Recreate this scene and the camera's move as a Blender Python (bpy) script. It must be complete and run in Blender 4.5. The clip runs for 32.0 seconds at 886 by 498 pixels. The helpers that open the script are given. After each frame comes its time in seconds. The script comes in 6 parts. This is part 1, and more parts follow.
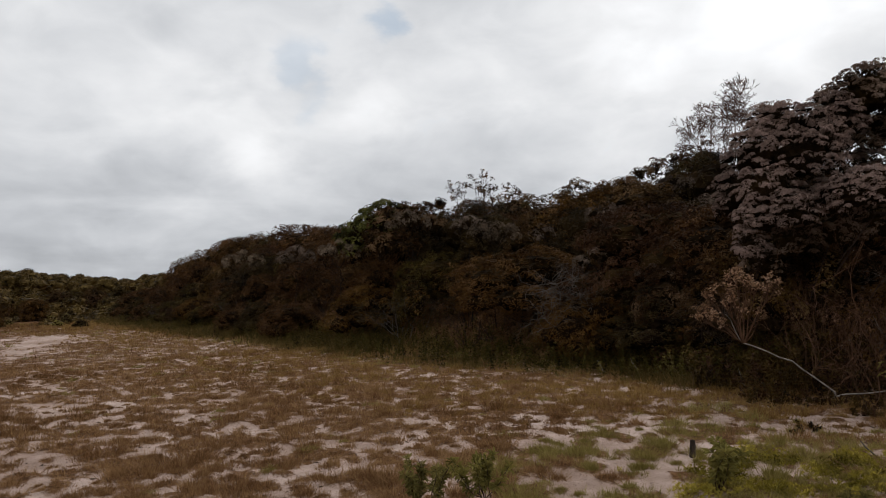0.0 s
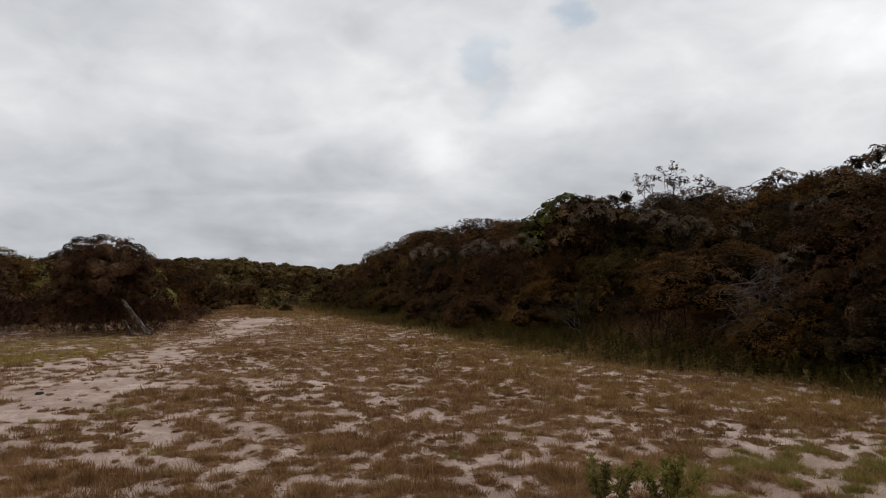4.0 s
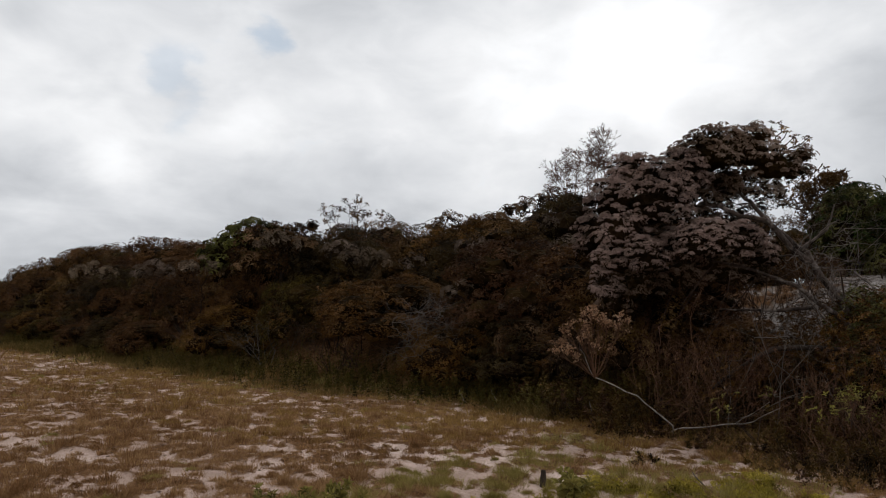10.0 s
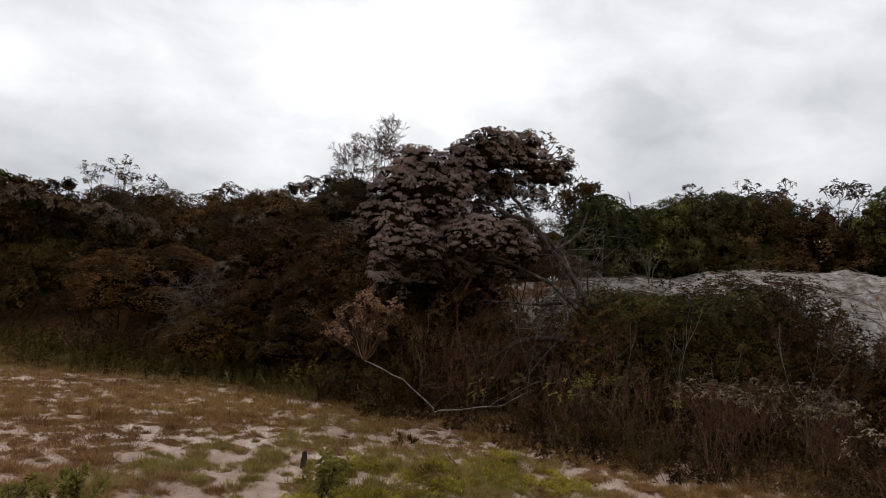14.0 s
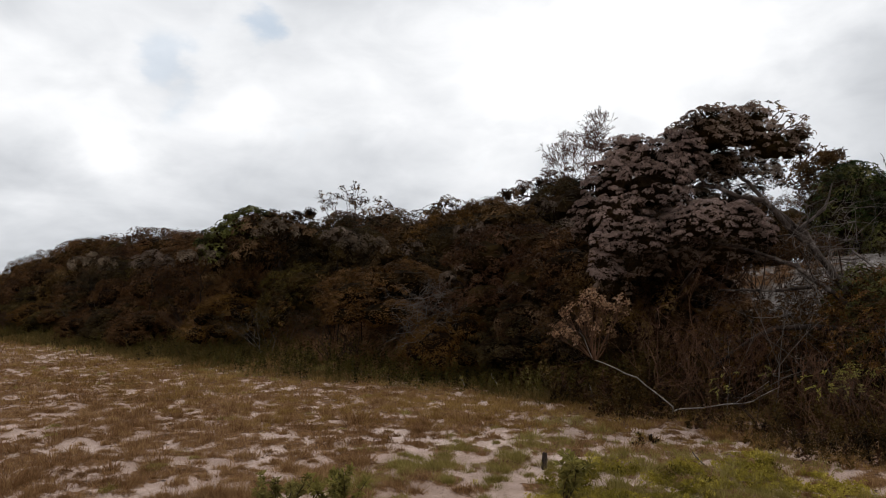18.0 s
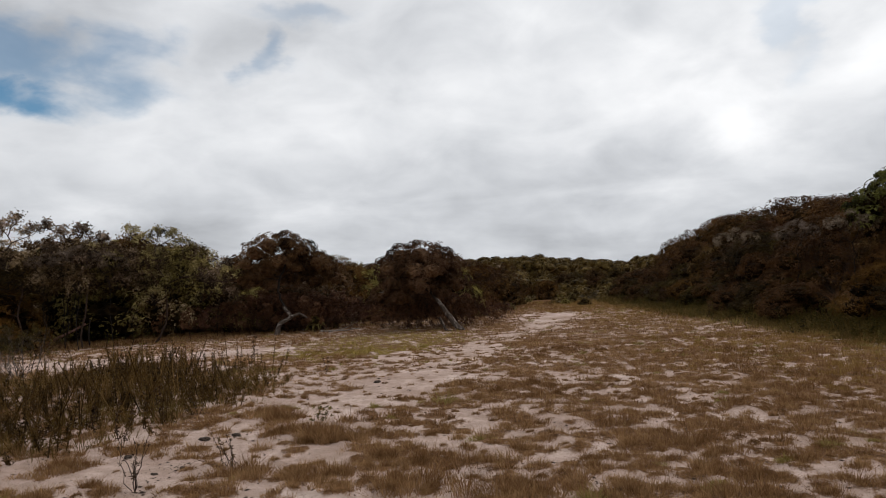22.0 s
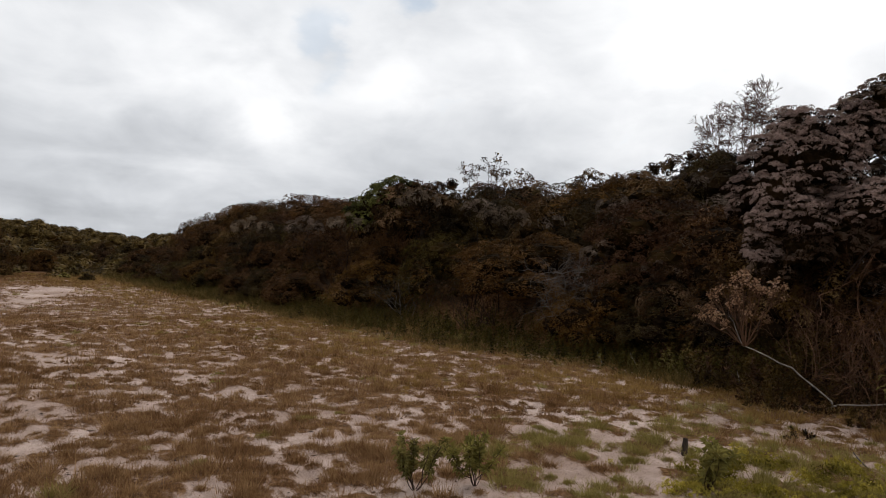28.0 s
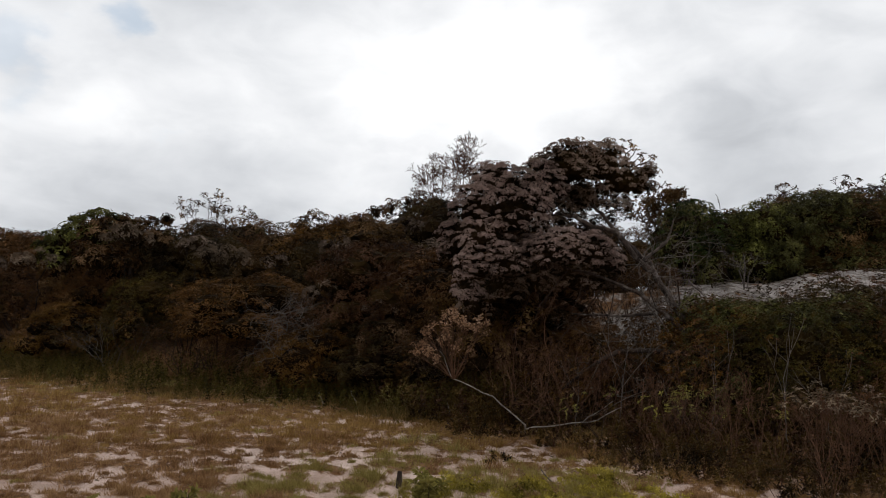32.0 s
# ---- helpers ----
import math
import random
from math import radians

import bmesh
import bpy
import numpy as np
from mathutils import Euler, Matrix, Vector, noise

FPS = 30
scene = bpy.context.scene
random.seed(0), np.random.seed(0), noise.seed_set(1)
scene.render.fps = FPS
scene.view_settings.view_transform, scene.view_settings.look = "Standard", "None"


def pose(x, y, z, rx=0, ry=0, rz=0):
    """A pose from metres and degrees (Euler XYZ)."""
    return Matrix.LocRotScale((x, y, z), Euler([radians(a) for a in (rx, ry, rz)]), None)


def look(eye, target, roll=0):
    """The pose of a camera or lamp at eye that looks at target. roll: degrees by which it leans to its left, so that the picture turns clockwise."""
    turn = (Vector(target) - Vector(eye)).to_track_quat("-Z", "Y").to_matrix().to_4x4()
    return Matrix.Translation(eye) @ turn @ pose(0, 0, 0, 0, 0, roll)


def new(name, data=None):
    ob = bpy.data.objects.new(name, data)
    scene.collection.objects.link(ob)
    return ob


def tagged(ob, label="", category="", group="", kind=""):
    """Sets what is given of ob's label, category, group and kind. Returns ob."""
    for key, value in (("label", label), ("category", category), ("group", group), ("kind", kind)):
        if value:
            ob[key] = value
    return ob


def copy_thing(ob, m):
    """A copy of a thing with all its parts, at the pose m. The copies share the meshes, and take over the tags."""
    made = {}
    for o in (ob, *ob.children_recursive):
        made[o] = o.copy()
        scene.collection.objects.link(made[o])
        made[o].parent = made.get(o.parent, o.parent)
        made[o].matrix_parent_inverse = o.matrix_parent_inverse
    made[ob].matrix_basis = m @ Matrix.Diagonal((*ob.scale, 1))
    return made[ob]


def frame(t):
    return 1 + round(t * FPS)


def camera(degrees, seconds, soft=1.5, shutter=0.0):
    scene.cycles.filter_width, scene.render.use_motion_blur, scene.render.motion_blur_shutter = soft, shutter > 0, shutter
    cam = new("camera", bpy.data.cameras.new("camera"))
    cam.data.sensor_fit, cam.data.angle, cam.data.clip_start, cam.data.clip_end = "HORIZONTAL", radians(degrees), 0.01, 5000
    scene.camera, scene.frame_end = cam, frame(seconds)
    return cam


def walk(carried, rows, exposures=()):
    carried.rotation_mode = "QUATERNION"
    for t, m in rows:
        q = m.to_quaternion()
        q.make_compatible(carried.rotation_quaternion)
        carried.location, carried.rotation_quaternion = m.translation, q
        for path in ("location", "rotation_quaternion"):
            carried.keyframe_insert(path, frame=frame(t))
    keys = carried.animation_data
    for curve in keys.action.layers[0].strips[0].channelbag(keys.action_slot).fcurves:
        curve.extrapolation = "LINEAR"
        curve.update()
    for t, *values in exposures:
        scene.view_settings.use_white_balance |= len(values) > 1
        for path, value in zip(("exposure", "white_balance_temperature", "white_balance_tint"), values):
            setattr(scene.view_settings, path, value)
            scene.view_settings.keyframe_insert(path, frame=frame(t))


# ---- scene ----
# ---------------------------------------------------------------- camera
EYE = 1.6      # eye height
ARM = 0.13     # the camera swings on this radius as it pans

cam = camera(64.65, 32.0, soft=0.65)

# seconds, bearing (to the left of +y), pitch, roll
PATH = [
    (0.0, -27.36, 2.62, -1.99),
    (0.5, -22.68, 2.72, -1.12),
    (1.0, -19.32, 3.42, -0.87),
    (1.5, -17.92, 3.94, -0.82),
    (2.0, -15.78, 4.03, -0.92),
    (2.5, -15.40, 3.83, -0.60),
    (4.5, -11.00, 2.30, -0.49),
    (5.0, -9.20, 2.46, -0.30),
    (5.5, -6.38, 2.56, -0.26),
    (6.0, -0.14, 3.09, -0.47),
    (6.5, 4.32, 2.42, -1.20),
    (7.0, 6.75, 2.81, -0.90),
    (7.5, 9.91, 2.33, -1.10),
    (8.0, 13.98, 1.56, -1.75),
    (8.5, 17.45, 1.28, -2.67),
    (9.0, 12.82, 1.94, -1.64),
    (9.5, -19.74, 2.06, 0.31),
    (10.0, -37.85, 4.69, 0.79),
    (10.5, -49.89, 2.89, 1.82),
    (11.0, -52.89, 4.78, 2.58),
    (11.5, -53.58, 4.71, 2.68),
    (12.0, -52.51, 4.48, 3.42),
    (12.5, -51.58, 4.36, 2.89),
    (13.0, -52.72, 4.33, 2.89),
    (13.5, -51.64, 3.80, 2.75),
    (14.0, -55.56, 4.03, 3.99),
    (14.5, -53.02, 4.73, 2.90),
    (16.5, -54.14, 5.35, 0.76),
    (17.0, -50.10, 5.44, 0.20),
    (17.5, -43.87, 5.18, 0.08),
    (18.0, -37.98, 3.51, -0.17),
    (18.5, -34.43, 2.38, -0.77),
    (19.0, -39.09, 1.24, -0.27),
    (19.5, -37.69, 2.74, 0.51),
    (20.0, -26.95, 2.01, 1.35),
    (20.5, -13.50, 2.49, -1.67),
    (21.0, -4.33, 1.61, -2.83),
    (21.5, 5.02, 2.74, -2.98),
    (22.0, 11.13, 2.71, -2.92),
    (22.5, 17.08, 1.96, -2.71),
    (23.0, 17.67, 2.09, -1.13),
    (23.5, 18.83, 1.71, -1.34),
    (24.0, 20.06, 1.63, -0.97),
    (24.5, 19.62, 2.16, -1.12),
    (25.0, 17.04, 3.42, -0.45),
    (25.5, 10.73, 4.15, -0.18),
    (27.5, -8.99, 1.52, 1.28),
    (28.0, -26.73, 1.04, 2.28),
    (28.5, -38.15, 1.30, 3.23),
    (29.0, -42.97, 1.56, 3.22),
    (29.5, -46.12, 2.65, 2.20),
    (30.0, -45.75, 5.12, 0.93),
    (30.5, -54.82, 4.77, 0.91),
    (31.0, -56.72, 4.04, 1.98),
    (31.5, -51.93, 2.66, 0.87),
    (32.0, -48.79, 5.07, 1.66),
]


def eye_pose(bearing, pitch, roll):
    b, p = radians(bearing), radians(pitch)
    eye = Vector((-math.sin(b) * ARM, math.cos(b) * ARM, EYE))
    ahead = Vector((-math.sin(b) * math.cos(p), math.cos(b) * math.cos(p), math.sin(p)))
    return look(eye, eye + ahead, roll)


walk(cam, [(t, eye_pose(b, p, r)) for t, b, p, r in PATH],
     exposures=[(0, -0.15), (5, -0.2), (8.0, 0.05), (9.0, 0.2), (9.6, 0.0), (10, -0.08), (11, -0.08), (12, 0.06), (14.5, 0.04), (16.5, -0.03), (18, 0.08), (18.7, 0.42), (20, 0.15), (20.7, 0.0), (23.0, 0.0), (24.5, 0.12), (25.5, 0.12), (27.5, 0.0), (28.0, 0.04), (28.6, 0.22), (29.1, 0.3), (29.7, 0.05), (31, 0.14), (32, 0.02)])

# ---------------------------------------------------------------- sky and sun
SUN_BEARING, SUN_HEIGHT = -62.0, 52.0


def toward(bearing, height):
    b, h = radians(bearing), radians(height)
    return Vector((-math.sin(b) * math.cos(h), math.cos(b) * math.cos(h), math.sin(h)))


world = bpy.data.worlds.new("overcast_sky")
scene.world = world
world.use_nodes = True
wn, wl = world.node_tree.nodes, world.node_tree.links
wn.clear()


class Nodes:
    """Short-hand to string nodes together."""

    def __init__(self, tree):
        self.tree = tree

    def add(self, kind, settings=None, **inputs):
        n = self.tree.nodes.new(kind)
        for key, value in (settings or {}).items():
            setattr(n, key, value)
        for key, value in inputs.items():
            slot = n.inputs[int(key[1:])] if key[0] == "i" and key[1:].isdigit() else n.inputs[key.replace("_", " ")]
            if isinstance(value, bpy.types.NodeSocket):
                self.tree.links.new(value, slot)
            else:
                slot.default_value = value
        return n

    def math(self, op, a, b=0.0, clamp=False):
        return self.add("ShaderNodeMath", dict(operation=op, use_clamp=clamp), i0=a, i1=b).outputs[0]

    def vmath(self, op, a, b=(0, 0, 0)):
        n = self.add("ShaderNodeVectorMath", dict(operation=op), i0=a, i1=b)
        return n.outputs["Value"] if op in ("DOT_PRODUCT", "LENGTH") else n.outputs[0]

    def ramp(self, fac, stops, interpolation="LINEAR"):
        n = self.add("ShaderNodeValToRGB", None, Fac=fac)
        r = n.color_ramp
        r.interpolation = interpolation
        while len(r.elements) < len(stops):
            r.elements.new(0.5)
        for e, (at, c) in zip(r.elements, stops):
            e.position = at
            e.color = (*c, 1) if isinstance(c, tuple) else (c, c, c, 1)
        return n.outputs[0]

    def mix(self, fac, a, b, blend="MIX"):
        n = self.add("ShaderNodeMix", dict(data_type="RGBA", blend_type=blend, clamp_factor=True))
        for slot, value in ((0, fac), (6, a), (7, b)):
            if isinstance(value, bpy.types.NodeSocket):
                self.tree.links.new(value, n.inputs[slot])
            else:
                n.inputs[slot].default_value = value if slot == 0 else (*value, 1)
        return n.outputs[2]

    def noise(self, vector, scale, detail=4.0, rough=0.55, distortion=0.0):
        return self.add("ShaderNodeTexNoise", None, Vector=vector, Scale=scale, Detail=detail, Roughness=rough,
                        Distortion=distortion).outputs[0]


w = Nodes(world.node_tree)
sky = w.add("ShaderNodeTexSky", dict(sky_type="NISHITA", sun_disc=False, sun_elevation=radians(SUN_HEIGHT),
                                     sun_rotation=radians(-SUN_BEARING), air_density=1.0, dust_density=1.0))
way = w.add("ShaderNodeTexCoord").outputs["Generated"]
way = w.vmath("NORMALIZE", way)
sep = w.add("ShaderNodeSeparateXYZ", None, Vector=way)
height = w.math("MAXIMUM", sep.outputs[2], 0.0)
# bearing and height of each direction, frayed by a swirl so that no cloud has a clean outline
tall_way = w.vmath("MULTIPLY", way, (1.0, 1.0, 1.9))
swirl = w.add("ShaderNodeTexNoise", None, Vector=tall_way, Scale=6.5, Detail=5.0, Roughness=0.56)
shift = w.add("ShaderNodeSeparateXYZ", None, Vector=w.vmath("SUBTRACT", swirl.outputs[1], (0.5, 0.5, 0.5)))
around = w.math("ADD", w.math("ARCTAN2", w.math("MULTIPLY", sep.outputs[0], -1.0), sep.outputs[1]), w.math("MULTIPLY", shift.outputs[0], 0.20))
above = w.math("ADD", w.math("ARCSINE", sep.outputs[2]), w.math("MULTIPLY", shift.outputs[1], 0.12))


def bank(bearing, up, wide, tall):
    """1 in the middle of a soft oval in the sky, fading to 0."""
    u = w.math("DIVIDE", w.math("SUBTRACT", around, radians(bearing)), radians(wide))
    v = w.math("DIVIDE", w.math("SUBTRACT", above, radians(up)), radians(tall))
    far = w.math("ADD", w.math("MULTIPLY", u, u), w.math("MULTIPLY", v, v))
    return w.math("EXPONENT", w.math("MULTIPLY", far, -1.0))


# cloud cover: broad heaps, smaller puffs on them, flat bands low down
heaps = w.noise(w.vmath("ADD", tall_way, (2.3, 1.7, 0.4)), 2.6, 4.0, 0.5, 0.2)
puffs = w.noise(w.vmath("ADD", tall_way, (7.1, 0.6, 3.3)), 8.5, 6.0, 0.5, 0.35)
bands = w.noise(w.vmath("MULTIPLY", way, (1.0, 1.0, 4.5)), 4.2, 5.0, 0.5, 0.35)
low = w.add("ShaderNodeMapRange", dict(interpolation_type="SMOOTHSTEP"), Value=height, i1=0.09, i2=0.17, i3=1.0, i4=0.0).outputs[0]
light = w.add("ShaderNodeMapRange", dict(interpolation_type="SMOOTHSTEP"), Value=height, i1=0.05, i2=0.24, i3=0.63, i4=0.80).outputs[0]
light = w.math("ADD", light, w.math("MULTIPLY", w.math("SUBTRACT", heaps, 0.5), 0.50))
light = w.math("ADD", light, w.math("MULTIPLY", w.math("SUBTRACT", puffs, 0.5), 0.46))
light = w.math("ADD", light, w.math("MULTIPLY", w.math("MULTIPLY", w.math("SUBTRACT", bands, 0.47), low), 0.62))
for bearing, up, wide, tall, amount in (
        (28, 14, 8, 2.4, 0.08), (3, 15, 10, 4, 0.12), (-12.6, 10.2, 4.2, 2.8, 0.24), (-8.5, 15, 3.5, 3.5, 0.14), (-22, 14.5, 3, 3, 0.14),
        (-35, 17, 8, 4, 0.10), (-53, 18, 12, 6.5, 0.40), (-2, 8, 7, 2.2, -0.13), (21, 8.2, 9, 2.0, -0.10), (-29, 11, 5, 3.2, -0.12),
        (-41, 14, 5, 3, -0.10), (-68, 15, 7, 4, -0.14), (42, 19, 16, 4.0, -0.26), (37, 6.2, 3, 0.8, 0.10)):
    light = w.math("ADD", light, w.math("MULTIPLY", bank(bearing, up, wide, tall), amount))
light = w.math("MAXIMUM", light, 0.42)
tone = w.ramp(light, [(0.0, (0.925, 0.97, 1.06)), (0.65, (0.955, 0.985, 1.035)), (0.95, (0.985, 0.995, 1.015))])
cloud = w.mix(1.0, tone, w.add("ShaderNodeCombineXYZ", None, X=light, Y=light, Z=light).outputs[0], "MULTIPLY")
# blue openings, with torn edges
torn = w.math("MULTIPLY", w.math("SUBTRACT", puffs, 0.5), 1.7)


def opening(bearing, up, wide, tall, depth):
    near = w.math("ADD", bank(bearing, up, wide, tall), torn)
    return w.add("ShaderNodeMapRange", dict(interpolation_type="SMOOTHSTEP"), Value=near, i1=0.28, i2=0.95, i3=0.0, i4=depth).outputs[0]


gap = opening(44.4, 14.4, 7.4, 1.9, 1.0)
for row in ((42.0, 16.8, 11.5, 3.8, 0.72), (25.4, 18.6, 2.0, 2.2, 0.5), (22.5, 20.6, 5.0, 1.6, 0.40), (-16.6, 16.6, 2.2, 3.4, 0.24), (-23.0, 20.4, 2.2, 2.0, 0.34), (52.0, 16.0, 6.0, 4.0, 0.3)):
    gap = w.math("MAXIMUM", gap, opening(*row))
blue = w.mix(1.0, sky.outputs[0], (0.035, 0.075, 0.090), "MULTIPLY")
full = w.mix(w.math("MULTIPLY", gap, 0.9), cloud, blue)
back = w.add("ShaderNodeBackground", None, Color=full, Strength=1.0)
w.add("ShaderNodeOutputWorld", None, Surface=back.outputs[0])

sun = new("sun", bpy.data.lights.new("sun", "SUN"))
sun.data.energy, sun.data.angle, sun.data.color = 0.9, radians(14), (1.0, 0.95, 0.88)
sun.matrix_world = look(Vector((0, 0, 0)), -toward(SUN_BEARING, SUN_HEIGHT))
sun.location = toward(SUN_BEARING, SUN_HEIGHT) * 60

# ---------------------------------------------------------------- materials


def material(name):
    m = bpy.data.materials.new(name)
    m.use_nodes = True
    m.node_tree.nodes.clear()
    return m, Nodes(m.node_tree)


def finish(n, shader):
    n.add("ShaderNodeOutputMaterial", None, Surface=shader)


def leaf_material(name, dark, mid, pale, gloss=0.5, through_light=0.08, share=0.72, patchy=1.35):
    """Leaves vary one by one, and again from plant to plant."""
    m, n = material(name)
    island = n.add("ShaderNodeNewGeometry").outputs["Random Per Island"]
    plant = n.add("ShaderNodeObjectInfo").outputs["Random"]
    where = n.add("ShaderNodeTexCoord").outputs["Object"]
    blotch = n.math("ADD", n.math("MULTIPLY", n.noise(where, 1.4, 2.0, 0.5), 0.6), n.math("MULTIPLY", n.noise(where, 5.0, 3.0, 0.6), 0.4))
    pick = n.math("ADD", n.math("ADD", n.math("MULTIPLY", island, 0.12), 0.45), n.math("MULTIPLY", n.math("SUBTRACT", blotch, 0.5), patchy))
    # dark end cut to 0.3: near-black blotches paint shaded hollows into the foliage
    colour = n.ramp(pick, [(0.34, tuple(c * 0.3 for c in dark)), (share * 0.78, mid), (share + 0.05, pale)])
    hue = n.add("ShaderNodeHueSaturation", None, Hue=n.math("ADD", 0.490, n.math("MULTIPLY", plant, 0.02)),
                Saturation=n.math("ADD", 1.03, n.math("MULTIPLY", plant, 0.14)),
                Value=n.math("ADD", 0.80, n.math("MULTIPLY", plant, 0.55)), Color=colour).outputs[0]
    p = n.add("ShaderNodeBsdfPrincipled", None, Base_Color=hue, Roughness=gloss, Specular_IOR_Level=0.05)
    t = n.add("ShaderNodeBsdfTranslucent", None, Color=hue)
    finish(n, n.add("ShaderNodeMixShader", None, i0=through_light, i1=p.outputs[0], i2=t.outputs[0]).outputs[0])
    return m


def bark_material(name, dark, pale, lichen=0.0, scale=14.0):
    m, n = material(name)
    where = n.add("ShaderNodeTexCoord").outputs["Object"]
    stretched = n.add("ShaderNodeMapping", None, Vector=where, Scale=(1.0, 1.0, 0.3)).outputs[0]
    grain = n.noise(stretched, scale, 6.0, 0.65)
    colour = n.ramp(grain, [(0.35, dark), (0.62, pale)])
    if lichen:
        spots = n.ramp(n.noise(where, 7.0, 5.0, 0.65, 0.4), [(0.53, 0.0), (0.61, 1.0)])
        colour = n.mix(n.math("MULTIPLY", spots, lichen), colour, (0.30, 0.255, 0.225))
    p = n.add("ShaderNodeBsdfPrincipled", None, Base_Color=colour, Roughness=0.9, Specular_IOR_Level=0.2,
              Normal=n.add("ShaderNodeBump", None, Strength=0.6, Distance=0.02, Height=grain).outputs[0])
    finish(n, p.outputs[0])
    return m


def blade_material(name, dark, mid, pale):
    m, n = material(name)
    island = n.add("ShaderNodeNewGeometry").outputs["Random Per Island"]
    where = n.add("ShaderNodeTexCoord").outputs["Object"]
    patch = n.noise(where, 0.55, 4.0, 0.6)
    tuft = n.noise(where, 8.0, 3.0, 0.6)
    pick = n.math("ADD", n.math("ADD", n.math("MULTIPLY", island, 0.20), -0.10), n.math("ADD", n.math("MULTIPLY", patch, 0.55), n.math("MULTIPLY", tuft, 0.65)))
    colour = n.ramp(pick, [(0.2, dark), (0.5, mid), (0.8, pale)])
    p = n.add("ShaderNodeBsdfPrincipled", None, Base_Color=colour, Roughness=0.8, Specular_IOR_Level=0.06)
    t = n.add("ShaderNodeBsdfTranslucent", None, Color=colour)
    finish(n, n.add("ShaderNodeMixShader", None, i0=0.25, i1=p.outputs[0], i2=t.outputs[0]).outputs[0])
    return m


def ground_material():
    m, n = material("sandy_soil")
    where = n.add("ShaderNodeTexCoord").outputs["Object"]
    litter = n.add("ShaderNodeAttribute", dict(attribute_name="litter")).outputs["Fac"]
    fine = n.noise(where, 60.0, 5.0, 0.7)
    lumps = n.noise(where, 5.0, 5.0, 0.6)
    stains = n.noise(where, 0.7, 4.0, 0.6)
    sand = n.ramp(stains, [(0.3, (0.36, 0.250, 0.200)), (0.55, (0.54, 0.405, 0.345)), (0.75, (0.70, 0.565, 0.50))])
    sand = n.mix(n.math("MULTIPLY", n.ramp(lumps, [(0.42, 1.0), (0.6, 0.0)]), 0.35), sand, (0.20, 0.135, 0.092))
    crumbs = n.ramp(n.noise(where, 26.0, 4.0, 0.75), [(0.57, 0.0), (0.66, 1.0)])
    sand = n.mix(n.math("MULTIPLY", crumbs, 0.55), sand, (0.13, 0.09, 0.065))
    dune = n.add("ShaderNodeAttribute", dict(attribute_name="dune")).outputs["Fac"]
    blown = n.ramp(n.math("ADD", n.math("MULTIPLY", n.noise(where, 9.0, 6.0, 0.75), 0.6), n.math("MULTIPLY", n.noise(where, 2.6, 5.0, 0.7), 0.4)), [(0.36, (0.06, 0.048, 0.041)), (0.48, (0.22, 0.190, 0.170)), (0.64, (0.50, 0.455, 0.425))])
    sand = n.mix(dune, sand, blown)
    mottle = n.math("ADD", n.math("MULTIPLY", n.noise(where, 36.0, 5.0, 0.75), 0.5), n.math("MULTIPLY", n.noise(where, 7.0, 4.0, 0.7), 0.5))
    thatch = n.ramp(mottle, [(0.36, (0.035, 0.015, 0.006)), (0.5, (0.125, 0.060, 0.024)), (0.66, (0.27, 0.155, 0.075))])
    edge = n.math("ADD", litter, n.math("MULTIPLY", n.math("SUBTRACT", n.noise(where, 15.0, 7.0, 0.8), 0.5), 1.9))
    cover = n.add("ShaderNodeMapRange", dict(interpolation_type="SMOOTHSTEP"), Value=edge, i1=0.3, i2=0.8, i3=0.0, i4=1.0).outputs[0]
    colour = n.mix(cover, sand, thatch)
    relief = n.math("ADD", n.math("MULTIPLY", fine, 0.35), lumps)
    p = n.add("ShaderNodeBsdfPrincipled", None, Base_Color=colour, Roughness=0.95, Specular_IOR_Level=0.06,
              Normal=n.add("ShaderNodeBump", None, Strength=1.0, Distance=0.05, Height=relief).outputs[0])
    finish(n, p.outputs[0])
    return m


SOIL = ground_material()
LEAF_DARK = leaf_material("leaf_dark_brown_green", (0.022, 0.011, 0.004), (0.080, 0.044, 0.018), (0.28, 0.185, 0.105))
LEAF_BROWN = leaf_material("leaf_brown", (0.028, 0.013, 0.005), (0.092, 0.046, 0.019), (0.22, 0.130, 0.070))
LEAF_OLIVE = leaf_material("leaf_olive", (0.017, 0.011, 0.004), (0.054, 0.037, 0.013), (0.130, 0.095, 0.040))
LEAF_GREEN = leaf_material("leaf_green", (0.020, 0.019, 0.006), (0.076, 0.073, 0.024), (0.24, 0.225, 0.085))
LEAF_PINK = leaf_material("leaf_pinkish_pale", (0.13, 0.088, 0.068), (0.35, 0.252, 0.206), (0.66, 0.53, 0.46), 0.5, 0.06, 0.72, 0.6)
LEAF_PALE = leaf_material("leaf_silvery", (0.050, 0.035, 0.024), (0.150, 0.112, 0.083), (0.38, 0.305, 0.245), 0.5, 0.15)
LEAF_RUST = leaf_material("leaf_rust", (0.14, 0.078, 0.050), (0.36, 0.225, 0.155), (0.74, 0.60, 0.49), 0.6, 0.2)
LEAF_FRESH = leaf_material("leaf_fresh_green", (0.15, 0.116, 0.030), (0.30, 0.240, 0.066), (0.50, 0.41, 0.15), 0.6, 0.2, 0.72, 1.1)
LEAF_RUSTY = leaf_material("leaf_rusty", (0.045, 0.023, 0.014), (0.125, 0.068, 0.044), (0.27, 0.175, 0.125), 0.6)
LEAF_BUSHY = leaf_material("leaf_bushy", (0.014, 0.022, 0.005), (0.040, 0.060, 0.013), (0.08, 0.11, 0.03))
